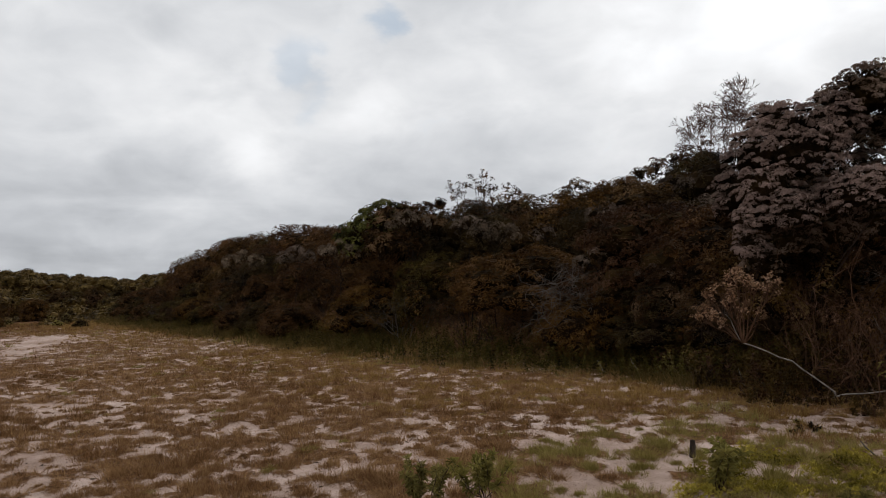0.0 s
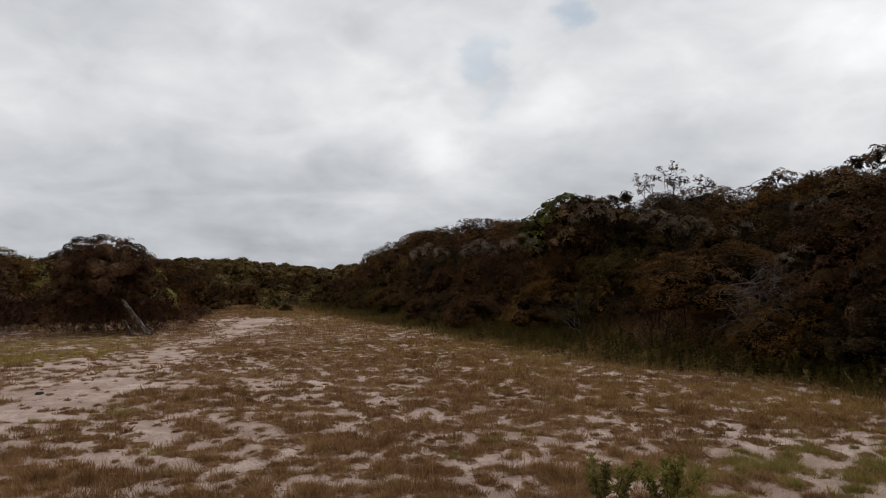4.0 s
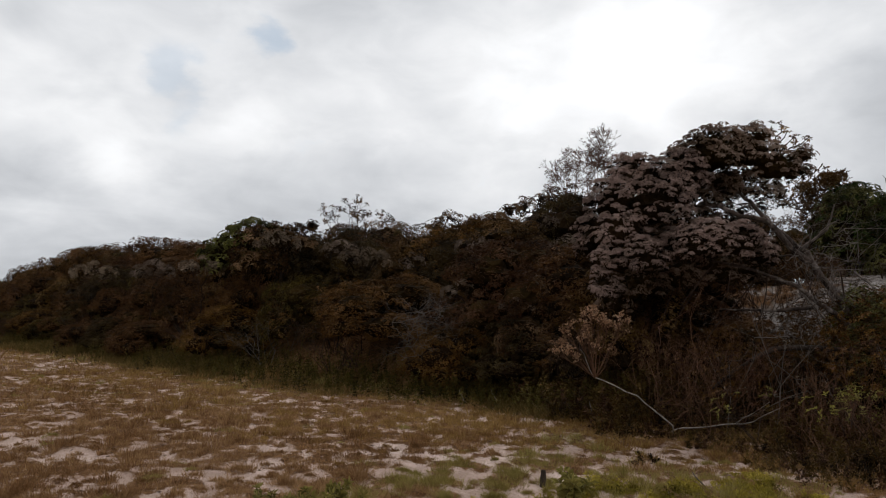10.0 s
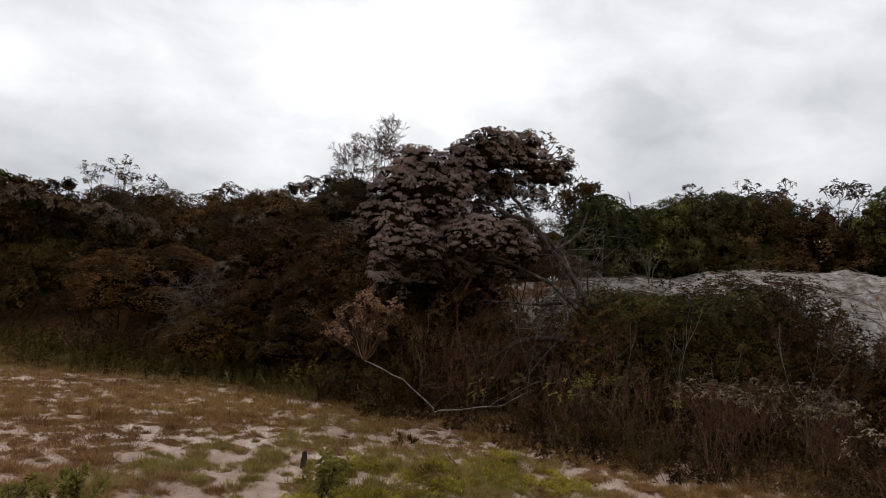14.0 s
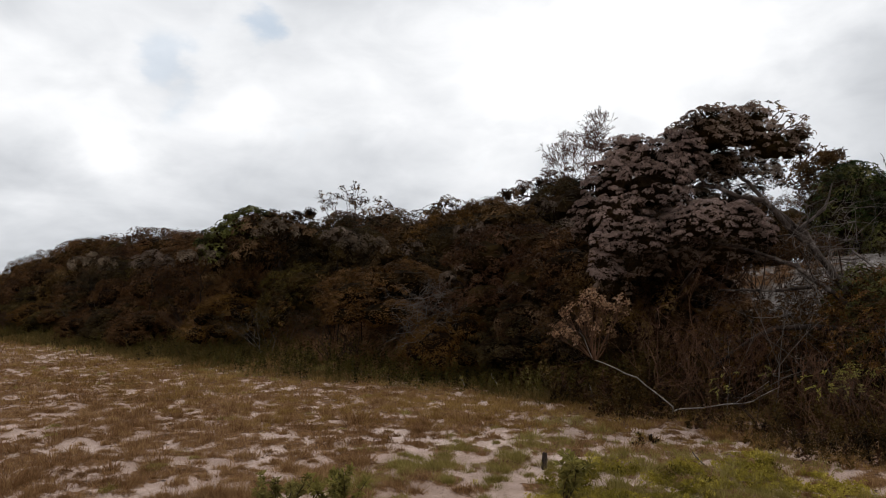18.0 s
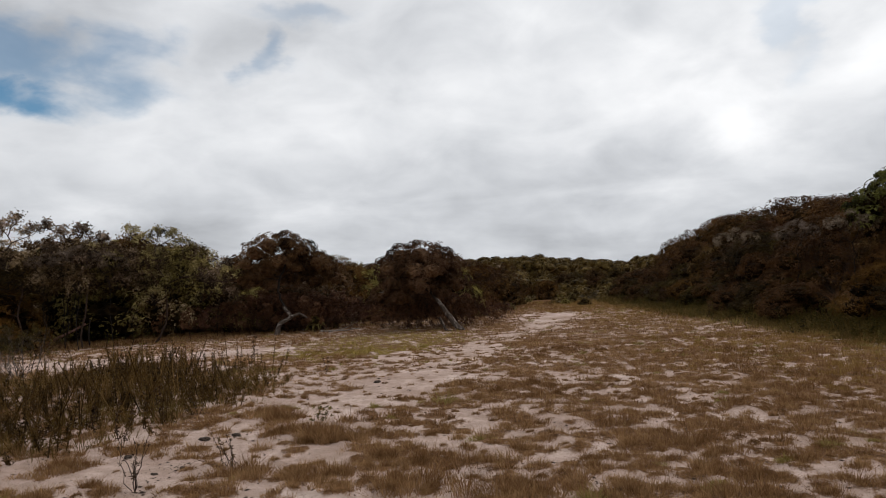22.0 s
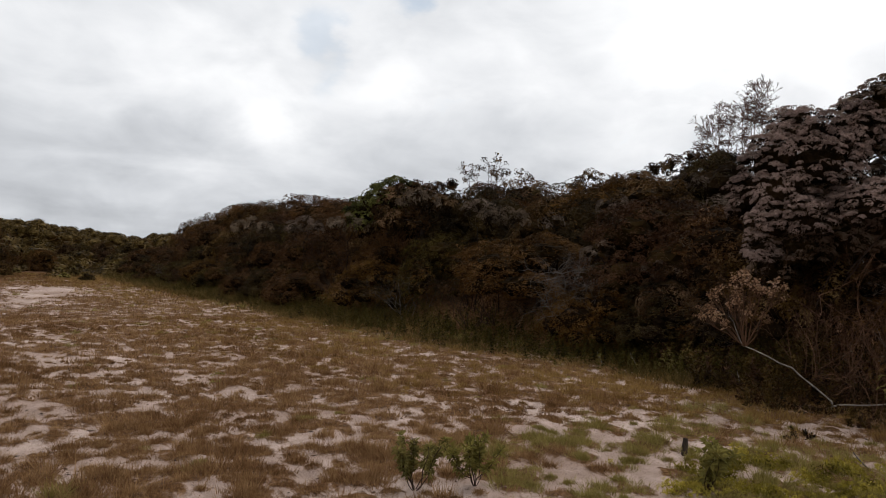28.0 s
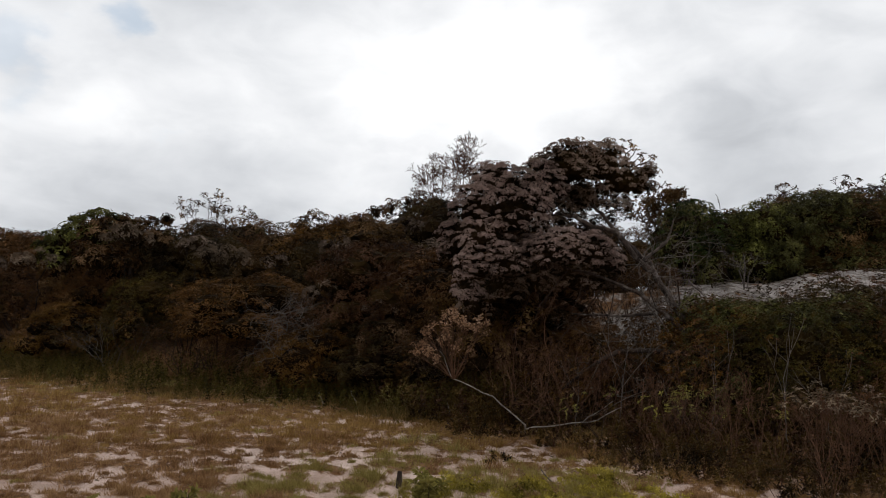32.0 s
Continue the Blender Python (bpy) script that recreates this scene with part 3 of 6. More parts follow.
def build_turf():
    i, j = np.meshgrid(np.arange(-178, 68), np.arange(-68, 222), indexing="ij")
    x, y, rad, rich = (q.ravel() for q in tuft(i, j))
    r, b, s = np.hypot(x, y), np.degrees(np.arctan2(-x, y)), x - foot_x(y)
    seen = (b > -100) & (b < 58) & (r > 2.4)
    keep = (rad > 0) & (r > 0.3) & (r < 46) & (seen | (r < 14)) & (s < 0.5) & (rng.random(len(x)) < np.interp(r, [14, 30], [1, 0.5]))
    x, y, rad, r, s, rich, seen = x[keep], y[keep], rad[keep], r[keep], s[keep], rich[keep], seen[keep]
    gold = rng.random(len(x)) < np.clip(step(-6.0, -2.0, s) * 0.8 + 0.9 * step(3.2, 1.6, np.hypot(x + 5.7, (y - 18.8) * 0.7)), 0, 0.9)
    yellow = rng.random(len(x)) < 0.85 * step(3.4, 1.8, np.hypot(x + 5.7, (y - 18.8) * 0.7))
    green = rng.random(len(x)) < np.clip(0.85 * step(2.7, 1.2, np.hypot(x - 4.6, y - 4.0)) + 0.15 * step(-2, -0.3, s) + 0.03, 0, 0.9)
    rad = rad * np.interp(r, [14, 40], [1.0, 1.7])
    wide = np.maximum(0.0060, r * 0.0009)
    tall = (0.028 + 0.46 * rad) * (0.65 + 0.8 * rng.random(len(x)) ** 2 + 0.2 * rng.random(len(x))) * np.interp(r, [9, 20], [1.0, 0.85])
    for name, pick, mat, label in (("dry_grass", ~gold & ~green & ~yellow, GRASS_DRY, "short brown dry grass in worn tufts on sand"),
                                   ("yellow_grass", yellow & ~green, GRASS_YELLOW, "yellowish olive grass beside a small tree"),
                                   ("golden_grass", gold & ~green & ~yellow, GRASS_GOLD, "short golden brown grass beside the thicket"),
                                   ("green_grass", green, GRASS_FRESH, "low yellowish green grass tufts on pale sand")):
        pieces = []
        for lo, hi, per in ((0, 7, 420), (7, 11, 230), (11, 18, 90), (18, 60, 18), (0, 60, 31)):
            m = pick & (r >= lo) & (r < hi) & (seen if per != 31 else ~seen)
            if m.any():
                pieces.append(blades(x[m], y[m], rad[m], per, tall[m], wide[m], 0.9, 0.010))
        tagged(link_mesh(name, *join(*pieces), mat), label, "grass", kind="stuff")
    x, y, r = scatter(20000, 2.6, 40)
    k = (rng.random(len(x)) < 0.6 * step(0.55, 1.0, richness(x, y))) & (x - foot_x(y) < 0.5)
    x, y, r = x[k], y[k], r[k]
    pieces = [blades(x, y, np.full(len(x), 0.14) * (1 + r / 25), 12, rng.uniform(0.02, 0.055, len(x)), np.maximum(0.005, r * 0.0007), 1.6)]
    tagged(link_mesh("thin_grass", *join(*pieces), GRASS_DRY), "thin worn brown grass between the tufts", "grass", kind="stuff")


build_turf()


def crumbs():
    """Bits of bark, dung, leaf and clod strewn over the sand."""
    x, y, r = scatter(16000, 2.6, 24)
    keep = (x - foot_x(y) < 0.2) & (layered(x, y, 0.9, 3) > 0.42)
    x, y = x[keep], y[keep]
    edge = np.array([(-3.55, 4.3), (-3.64, 4.77), (-3.73, 5.66), (-3.81, 7.14), (-3.69, 8.11)])
    k = rng.uniform(0, 3.999, 260)
    i = k.astype(int)
    line = edge[i] + (edge[i + 1] - edge[i]) * (k - i)[:, None] + rng.normal(0, 0.05, (260, 2))
    x, y = np.concatenate([x, line[:, 0]]), np.concatenate([y, line[:, 1]])
    n = len(x)
    size = 0.005 + 0.017 * rng.random(n) ** 4
    v = np.array([(1, 0, 0), (0, 1, 0), (-1, 0, 0), (0, -1, 0), (0, 0, 0.9), (0, 0, -0.6)], float)
    a = rng.uniform(0, 6.28, n)
    k = v[None] * rng.uniform(0.6, 1.3, (n, 6, 1)) * size[:, None, None] * np.array([1.8, 0.8, 0.5])
    p = np.stack([k[..., 0] * np.cos(a)[:, None] - k[..., 1] * np.sin(a)[:, None], k[..., 0] * np.sin(a)[:, None] + k[..., 1] * np.cos(a)[:, None], k[..., 2]], -1)
    p = p + np.stack([x, y, land(x, y) + dents(x, y) + 0.004], -1)[:, None]
    f = np.array([(0, 1, 4), (1, 2, 4), (2, 3, 4), (3, 0, 4), (1, 0, 5), (2, 1, 5), (3, 2, 5), (0, 3, 5)])
    tagged(link_mesh("sand_litter", p.reshape(-1, 3), (np.arange(n)[:, None, None] * 6 + f[None]).reshape(-1, 3), LITTER), "dark crumbs and dry leaf bits strewn over the sand", "litter", kind="stuff")


LITTER = leaf_material("litter", (0.03, 0.018, 0.011), (0.085, 0.055, 0.037), (0.26, 0.20, 0.155))
crumbs()


# ---------------------------------------------------------------- shrubs and trees
def capped_mass(centres, radii, spacing, cap, size, whorls, count, ratio, flat=0.8, lowest=-0.55, loose=0.0, caps=None, thick=0.45, upright=0.45, rise=1.3):
    """Small domed leaf caps all over the outside of overlapping rounded masses."""
    squash = np.array([1, 1, flat])
    ps, ax = [], []
    for c, r in zip(centres, radii):
        n = max(5, int(2 * np.pi * r * r * (1 - lowest) / spacing ** 2))
        d = on_dome(n, lowest)
        p = c + d * squash * r * rng.uniform(0.80, 1.12, (n, 1))
        inside_other = np.zeros(n, bool)
        for c2, r2 in zip(centres, radii):
            if c2 is not c:
                inside_other |= np.linalg.norm((p - c2) / squash, axis=1) < r2 * 0.86
        keep = ~inside_other & (rng.random(n) > loose)
        ps.append(p[keep])
        ax.append(d[keep])
    ps, ax = np.concatenate(ps), np.concatenate(ax)
    ax = unit(ax + [0, 0, rise] + rng.standard_normal(ax.shape) * 0.2)
    t, b = frames_of(ax)
    n = len(ps)
    d = on_dome(n * whorls, 0.0).reshape(n, whorls, 3)
    r = cap * rng.uniform(0.6, 1.35, (n, 1, 1))
    if caps is not None:
        caps += [ps, ax, r[:, 0, 0]]
    world_d = d[..., :1] * t[:, None] + d[..., 1:2] * b[:, None] + d[..., 2:] * ax[:, None]
    flatd = d[..., :1] * t[:, None] + d[..., 1:2] * b[:, None] + thick * d[..., 2:] * ax[:, None]
    c = (ps[:, None] + flatd * r).reshape(-1, 3)
    nrm = unit(world_d.reshape(-1, 3) + [0, 0, upright] + 0.12 * rng.standard_normal((n * whorls, 3)))
    return rosettes(c, nrm, size * rng.uniform(0.75, 1.25, len(c)), count, ratio, -0.25, 0.25, 0.15)


BALLS = {}
for fine in (2, 3):
    ball = bmesh.new()
    bmesh.ops.create_icosphere(ball, subdivisions=fine, radius=1)
    BALLS[fine] = (np.array([v.co[:] for v in ball.verts]), np.array([[v.index for v in f.verts] for f in ball.faces]))
    ball.free()


def body(centres, radii, scale=0.80, flat=0.8, fine=3):
    """Closed uneven masses of inner foliage."""
    pieces = []
    bv, bf = BALLS[fine]
    for c, r in zip(centres, radii):
        a = rng.uniform(0, 6.28, 6)
        k = 1 + 0.10 * np.sin(5 * bv[:, 0] + a[0]) * np.sin(6 * bv[:, 1] + a[1]) + 0.09 * np.sin(11 * bv[:, 2] + a[2]) * np.sin(9 * bv[:, 0] + a[3])
        k = k + 0.09 * rng.standard_normal(len(bv))
        pieces.append((c + bv * (k * r * scale)[:, None] * [1, 1, flat], bf))
    return join(*pieces)


def shrub_parts(parent, clumps, radii, base, stem, leaf, bark, size, cap=0.13, spacing=0.22, whorls=11, count=5, ratio=0.44, twigs=2, fill=34, inner=None, loose=0.0, plump=0.45, upright=0.45, rise=1.3):
    """Trunk with limbs that fork towards every clump, and the crown."""
    segs, tips = [], []
    clumps, radii = np.asarray(clumps, float), np.asarray(radii, float)
    taper = np.linspace(1, 0.6, len(stem))
    for a, b, ra, rb in zip(stem[:-1], stem[1:], taper[:-1], taper[1:]):
        segs += bend(a, b, base * ra, base * rb, 0.09, 5)
    nodes = [(np.asarray(q, float), base * 0.55) for q in stem[max(1, len(stem) - 3):]]
    top = nodes[-1][0]
    for n in np.argsort(np.linalg.norm(clumps - top, axis=1)):
        c, r = clumps[n], radii[n]
        at, thick = min(nodes, key=lambda q: np.linalg.norm(q[0] - c) * (1.0 + 0.35 * rng.random()) + max(0, q[0][2] - c[2] + 0.1) * 1.5)
        thick = max(thick * 0.72, 0.010)
        rows = bend(at, c, thick, max(thick * 0.4, 0.006), 0.12, 6, 0.05)
        segs += rows
        for k in (2, 4):
            nodes.append((np.array(rows[k][:3]), rows[k][6]))
        for _ in range(twigs):
            sprout(c - (c - at) * 0.3, unit(c - at) + rng.standard_normal(3) * 0.6 + [0, 0, 0.3], r * 0.55, 0.008, 1 if twigs < 2 else 2, 0.5, 0.1, segs, tips)
    thin = [g for g in segs if g[6] < 0.02]
    thick = [g for g in segs if g[6] >= 0.02]
    link_mesh("trunk", *join(rods(thick, 7), rods(thin, 3)), bark, parent, smooth=True)
    if leaf is None:
        return
    v, t = capped_mass(clumps, radii, spacing, cap, size, whorls, count, ratio, loose=loose, thick=plump, upright=upright, rise=rise)
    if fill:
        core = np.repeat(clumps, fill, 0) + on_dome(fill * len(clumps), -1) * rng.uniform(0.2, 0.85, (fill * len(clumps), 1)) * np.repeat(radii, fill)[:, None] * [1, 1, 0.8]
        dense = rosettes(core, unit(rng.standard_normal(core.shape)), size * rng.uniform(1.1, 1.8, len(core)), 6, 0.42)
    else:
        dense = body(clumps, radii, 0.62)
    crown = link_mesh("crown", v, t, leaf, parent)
    # the near-black default paints shade into the gaps between caps
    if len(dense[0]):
        link_mesh("inner_foliage", *dense, inner or LEAF_INNER_SHADE, crown, "dark inner leaves")


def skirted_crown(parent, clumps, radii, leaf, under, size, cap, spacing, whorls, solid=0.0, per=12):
    """Domed pale leaf caps, each over near-black leaves that paint the shade below it; solid: how far the same dark
    fill reaches into the boughs.
    """
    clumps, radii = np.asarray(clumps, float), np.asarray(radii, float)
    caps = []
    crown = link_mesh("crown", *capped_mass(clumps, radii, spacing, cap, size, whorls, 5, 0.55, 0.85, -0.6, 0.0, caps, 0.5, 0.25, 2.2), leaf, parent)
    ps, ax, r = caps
    # dark leaves below each cap, their colour standing in for its shade
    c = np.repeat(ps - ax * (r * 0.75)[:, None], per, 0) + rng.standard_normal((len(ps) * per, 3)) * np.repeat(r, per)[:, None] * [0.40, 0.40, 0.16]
    cap_shade = rosettes(c, unit(rng.standard_normal(c.shape) * 0.5 + [0, 0, 0.6]), size * rng.uniform(1.0, 1.5, len(c)), 5, 0.5, -0.7, -0.1, 0.3)
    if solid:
        cap_shade = join(cap_shade, body(clumps, radii, solid, 0.8))
    link_mesh("older_leaves", *cap_shade, under, crown, "dark older leaves under the pale caps")


def dome_shrub(leaf, bark, size, cap, n, wide, tall, label="", name="shrub"):
    """A rounded shrub, tall metres high, as one knobbly mass of leaf caps."""
    ob = root(name, 0, 0, 0, label, "shrub")
    r = rng.uniform(0.42, 0.72, n)
    a = np.arange(n) * 2.4 + rng.uniform(0, 1, n)
    k = np.sqrt((np.arange(n) + 0.3) / n)
    c = np.stack([np.cos(a) * k * wide * 0.8, np.sin(a) * k * wide * 0.8, (tall - 0.55) * (1 - 0.75 * k ** 2) * rng.uniform(0.8, 1.0, n)], 1)
    low = np.stack([np.cos(a[::2] + 1) * wide * 0.75, np.sin(a[::2] + 1) * wide * 0.75, rng.uniform(0.3, 0.6, len(a[::2]))], 1)
    c, r = np.concatenate([c, low]), np.concatenate([r, rng.uniform(0.4, 0.6, len(low))])
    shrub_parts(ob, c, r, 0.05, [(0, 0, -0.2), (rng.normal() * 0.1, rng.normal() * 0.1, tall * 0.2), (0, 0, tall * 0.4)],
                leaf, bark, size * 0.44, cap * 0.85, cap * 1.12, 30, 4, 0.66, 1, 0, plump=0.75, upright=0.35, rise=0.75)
    return ob


def twiggy_shrub(leaf, bark, tall, stems, leaves, size, label, name="shrub"):
    """Many thin stems from the ground, with few small leaves."""
    ob = root(name, 0, 0, 0, label, "shrub")
    segs, tips = [], []
    for _ in range(stems):
        a = rng.uniform(0, 2 * np.pi)
        k = rng.uniform(0, 0.35)
        sprout((np.cos(a) * k, np.sin(a) * k, -0.1), (np.cos(a) * 0.5, np.sin(a) * 0.5, 1), tall * 0.36, 0.017, 4, 0.42, 0.06, segs, tips)
    link_mesh("stem", *rods(segs, 3), bark, ob, smooth=True)
    tips = np.asarray(tips)
    rep = np.repeat(tips, leaves, 0)
    c = rep[:, :3] + rng.standard_normal((len(rep), 3)) * 0.05
    link_mesh("crown", *rosettes(c, unit(rep[:, 3:] + [0, 0, 0.4]), np.full(len(c), size), 5, 0.4), leaf, ob)
    return ob


SHRUBS = [
    dome_shrub(LEAF_DARK, BARK, 0.068, 0.20, 9, 1.35, 2.6, label="rounded dark shrub with leathery brownish green leaves", name="thicket_shrub"),
    dome_shrub(LEAF_DARK, BARK, 0.075, 0.23, 8, 1.15, 2.8, label="tall dark thicket shrub with clumped leathery leaves", name="thicket_shrub"),
    dome_shrub(LEAF_BROWN, TWIG, 0.060, 0.18, 9, 1.4, 2.4, label="dense brown shrub with small dull leaves", name="thicket_shrub"),
    dome_shrub(LEAF_OLIVE, TWIG, 0.060, 0.18, 9, 1.3, 2.3, label="olive shrub with small leaves in the thicket", name="thicket_shrub"),
    twiggy_shrub(LEAF_BROWN, TWIG, 2.0, 9, 2, 0.06, "twiggy brown shrub with thin leaf cover", name="twiggy_shrub"),
    twiggy_shrub(LEAF_OLIVE, TWIG_GREY, 1.7, 8, 2, 0.06, "twiggy shrub with grey stems and small olive leaves", name="twiggy_shrub"),
    dome_shrub(LEAF_GREEN, BARK, 0.085, 0.21, 9, 1.4, 2.6, label="fresh dark green shrub with glossy leaves", name="green_shrub"),
    dome_shrub(LEAF_DUSTY_LIT, TWIG, 0.085, 0.26, 8, 1.35, 2.6, label="dull brown shrub with dusty leaves and painted pale highlights", name="thicket_shrub"),
    dome_shrub(LEAF_DUSTY_LIT2, TWIG, 0.075, 0.24, 8, 1.3, 2.5, label="dull olive shrub with dusty leaves and painted pale highlights", name="thicket_shrub"),
]
TALL = [max(max(v.co.z for v in p.data.vertices) for p in ob.children) for ob in SHRUBS]
used = [False] * len(SHRUBS)


def set_shrub(kind, x, y, height, spread=1.0, turn=None, group="", sink=0.0):
    """Puts one shrub of a kind on the ground, so high."""
    k = height / TALL[kind]
    turn = rng.uniform(0, 360) if turn is None else turn
    m = pose(x, y, float(land(x, y)) - sink, rng.normal() * 3, rng.normal() * 3, turn) @ Matrix.Diagonal((k * spread, k * spread, k, 1))
    if not used[kind]:
        used[kind] = True
        ob = SHRUBS[kind]
        ob.matrix_basis = m
    else:
        ob = copy_thing(SHRUBS[kind], Matrix.Identity(4))
        ob.matrix_basis = m
    if group:
        tagged(ob, group=group)
    return ob


# skyline of the thicket, by bearing
SKY_B = [-110, -90, -84, -76, -72, -66, -58, -50, -46, -43, -40, -34, -28, -27, -21.8, -20, -18, -12, -5.5, -3, 0]
SKY_H = [10.8, 10.8, 9.3, 10.0, 8.5, 8.6, 7.4, 9.6, 9.2, 8.1, 6.9, 6.7, 6.3, 6.2, 5.9, 4.6, 4.6, 4.0, 1.9, 1.1, 0.8]


def bearing_of(x, y):
    return math.degrees(math.atan2(-x, y))


def thicket_by_the_bank():
    y = -5.0
    while y < 46:
        pitch = 1.25 + 0.02 * max(y, 0)
        for s in (0.7, 2.0, 3.5, 5.2, 7.2):
            py = y + rng.uniform(-0.5, 0.5) * pitch
            ps = s + rng.uniform(-0.45, 0.45)
            px = float(foot_x(py)) + ps
            b, d = bearing_of(px, py), math.hypot(px, py)
            ground = float(land(px, py))
            limit = EYE + d * math.tan(radians(np.interp(b, SKY_B, SKY_H))) - ground
            dune = py < 4.8
            if dune and ps < 4.7:
                continue
            if -69 < b < -52 and ps < 3.6:
                continue
            want = np.interp(ps, [0.5, 2, 4, 9], [1.0, 1.9, 2.9, 3.3])
            if ps > 3.8:
                want = np.clip(limit, 1.0, 4.2)
            h = float(np.clip(min(want, limit), 0.7, 4.2)) * rng.uniform(0.84, 1.08)
            if dune or b < -64:
                kind = rng.choice([6, 6, 6, 0, 6])
            elif ps < 1.3:
                kind = rng.choice([4, 4, 5, 2, 3])
            elif ps < 2.6:
                kind = rng.choice([2, 2, 4, 0, 3])
            else:
                kind = rng.choice([0, 1, 2, 2, 3])
            set_shrub(int(kind), px, py, h, rng.uniform(0.85, 1.15) * (1.0 if h > 1.6 else 1.35), group="thicket along the sandy bank")
        y += pitch


thicket_by_the_bank()

# left thicket
LEFT_B = [60, 50, 47.5, 45.7, 42.5, 39, 35, 32, 29, 27, 20, 17, 12, 8, 5, 2, -2]
LEFT_H = [3.2, 3.1, 2.4, 4.0, 4.3, 4.4, 4.2, 3.6, 2.7, 2.3, 2.3, 2.2, 1.9, 1.6, 1.2, 0.8, 0.7]


def thicket_across_the_sand():
    for b in list(np.arange(58, -3, -3.2)) + [41.2, 39.8, 36.8, 35.0, 33.4, 30.6, 25.5, 23.5, 21.0, 14.0, 11.0]:
        start = float(np.interp(b, [-2, 0, 5, 9, 12, 19, 24, 52, 60], [70, 66, 43, 37, 33, 32, 28.6, 26.6, 26.0]))
        for k, s in enumerate((0.5, 2.0, 3.8, 6.0)):
            if 29 < b < 43:
                if k < (2 if 32 < b < 42 else 1):
                    continue
                s += 1.5
            bb = b + rng.uniform(-1.5, 1.5)
            d = start + s + rng.uniform(-0.6, 0.6)
            p = level(bb, d)
            limit = EYE + d * math.tan(radians(np.interp(bb, LEFT_B[::-1], LEFT_H[::-1]))) - p[2]
            want = limit * 1.06 if k >= 1 else limit * 0.72
            if b < 6.5:
                want = min(want, 0.9 + (d - 38) / 25)
            kind = int(rng.choice([0, 3, 2, 3, 0] if b > 43 else [0, 7, 8, 7, 8, 2] if b > 27 else [2, 7, 0, 8, 4] if b > 6.5 else [2, 3, 0, 4]))
            set_shrub(kind, p[0], p[1], float(np.clip(want, 0.9, 4.8)) * rng.uniform(0.85, 1.03), rng.uniform(0.9, 1.2), group="thicket across the sand")


thicket_across_the_sand()


# far woods: one mass of crowns that nobody could count
def far_woods():
    cs, rs = [], []
    for k in range(900):
        b = rng.uniform(-24, 58) if k < 760 else rng.uniform(2, 9)
        d = 42 * (300 / 42) ** rng.random() if k < 760 else rng.uniform(60, 170)
        x, y = -math.sin(radians(b)) * d, math.cos(radians(b)) * d
        s = x - float(foot_x(min(y, 90)))
        far_end = -4 < b < 6 and d < 75
        if b < -3 and s < 6 and y > 0 and d < 62:
            continue
        top = EYE + d * math.tan(radians((0.86 + 0.26 * rng.random() ** 2) * np.interp(b, [-100, -60, -12, -3, 0, 3.5, 9, 30, 62], [6, 5, 2.2, 1.15, 1.45, 1.8, 1.85, 1.9, 1.9])))
        ground = float(land(x, y))
        h = min(top - ground, rng.uniform(2.0, 4.5) + d / 50)
        if far_end:
            h = min(h, 0.5 + (d - 46) / 22)
        if h < (0.4 if far_end else 0.8):
            continue
        for _ in range(3):
            r = rng.uniform(0.5, 0.95) * (0.7 + d / 160)
            cs.append((x + rng.normal() * 1.3, y + rng.normal() * 1.3, ground + h - r * 0.7 - rng.random() * h * 0.55))
            rs.append(r)
    cs, rs = np.asarray(cs), np.asarray(rs)
    v, t = join(clump_leaves(cs, rs, 9.0, 0.26, 4, 0.6, flat=0.62, lowest=-0.3), body(cs, rs, 0.78, 0.62, 2))
    tagged(link_mesh("far_woods", v, t, LEAF_FAR), "low dark olive brown scrub reaching to the distant hill", "woods", kind="stuff")


far_woods()


# ---------------------------------------------------------------- herbs and tall grass
def herbs(x, y, tall, size, whorls=6, count=4, stem=0.004, lean=0.15, start=0.15, ratio=0.34):
    """Upright weeds: one stem each with leaves in whorls."""
    n = len(x)
    z = land(x, y) + dents(x, y)
    tip = np.stack([rng.standard_normal(n) * lean * tall, rng.standard_normal(n) * lean * tall, tall], 1)
    foot = np.stack([x, y, z - 0.01], 1)
    segs = np.concatenate([foot, foot + tip, np.full((n, 1), stem), np.full((n, 1), stem * 0.5)], 1)
    k = np.linspace(start, 1.0, whorls)
    c = (foot[:, None] + tip[:, None] * k[None, :, None] + rng.standard_normal((n, whorls, 3)) * 0.012).reshape(-1, 3)
    up = unit(np.repeat(tip, whorls, 0) + rng.standard_normal((n * whorls, 3)) * 0.15 * tall.mean())
    sizes = (np.repeat(np.asarray(size) * np.ones(n), whorls).reshape(n, whorls) * np.linspace(1.15, 0.7, whorls)).ravel()
    return rods(segs, 3), rosettes(c, up, sizes, count, ratio, 0.2, 1.0, 0.1)


def inside(x, y, poly):
    hit = np.zeros(np.shape(x), bool)
    for (x0, y0), (x1, y1) in zip(poly, poly[1:] + poly[:1]):
        hit ^= ((y0 > y) != (y1 > y)) & (x < (x1 - x0) * (y - y0) / (y1 - y0 + 1e-9) + x0)
    return hit


def stuff(name, pieces, mat, label, category):
    return tagged(link_mesh(name, *join(*pieces), mat), label, category, kind="stuff")


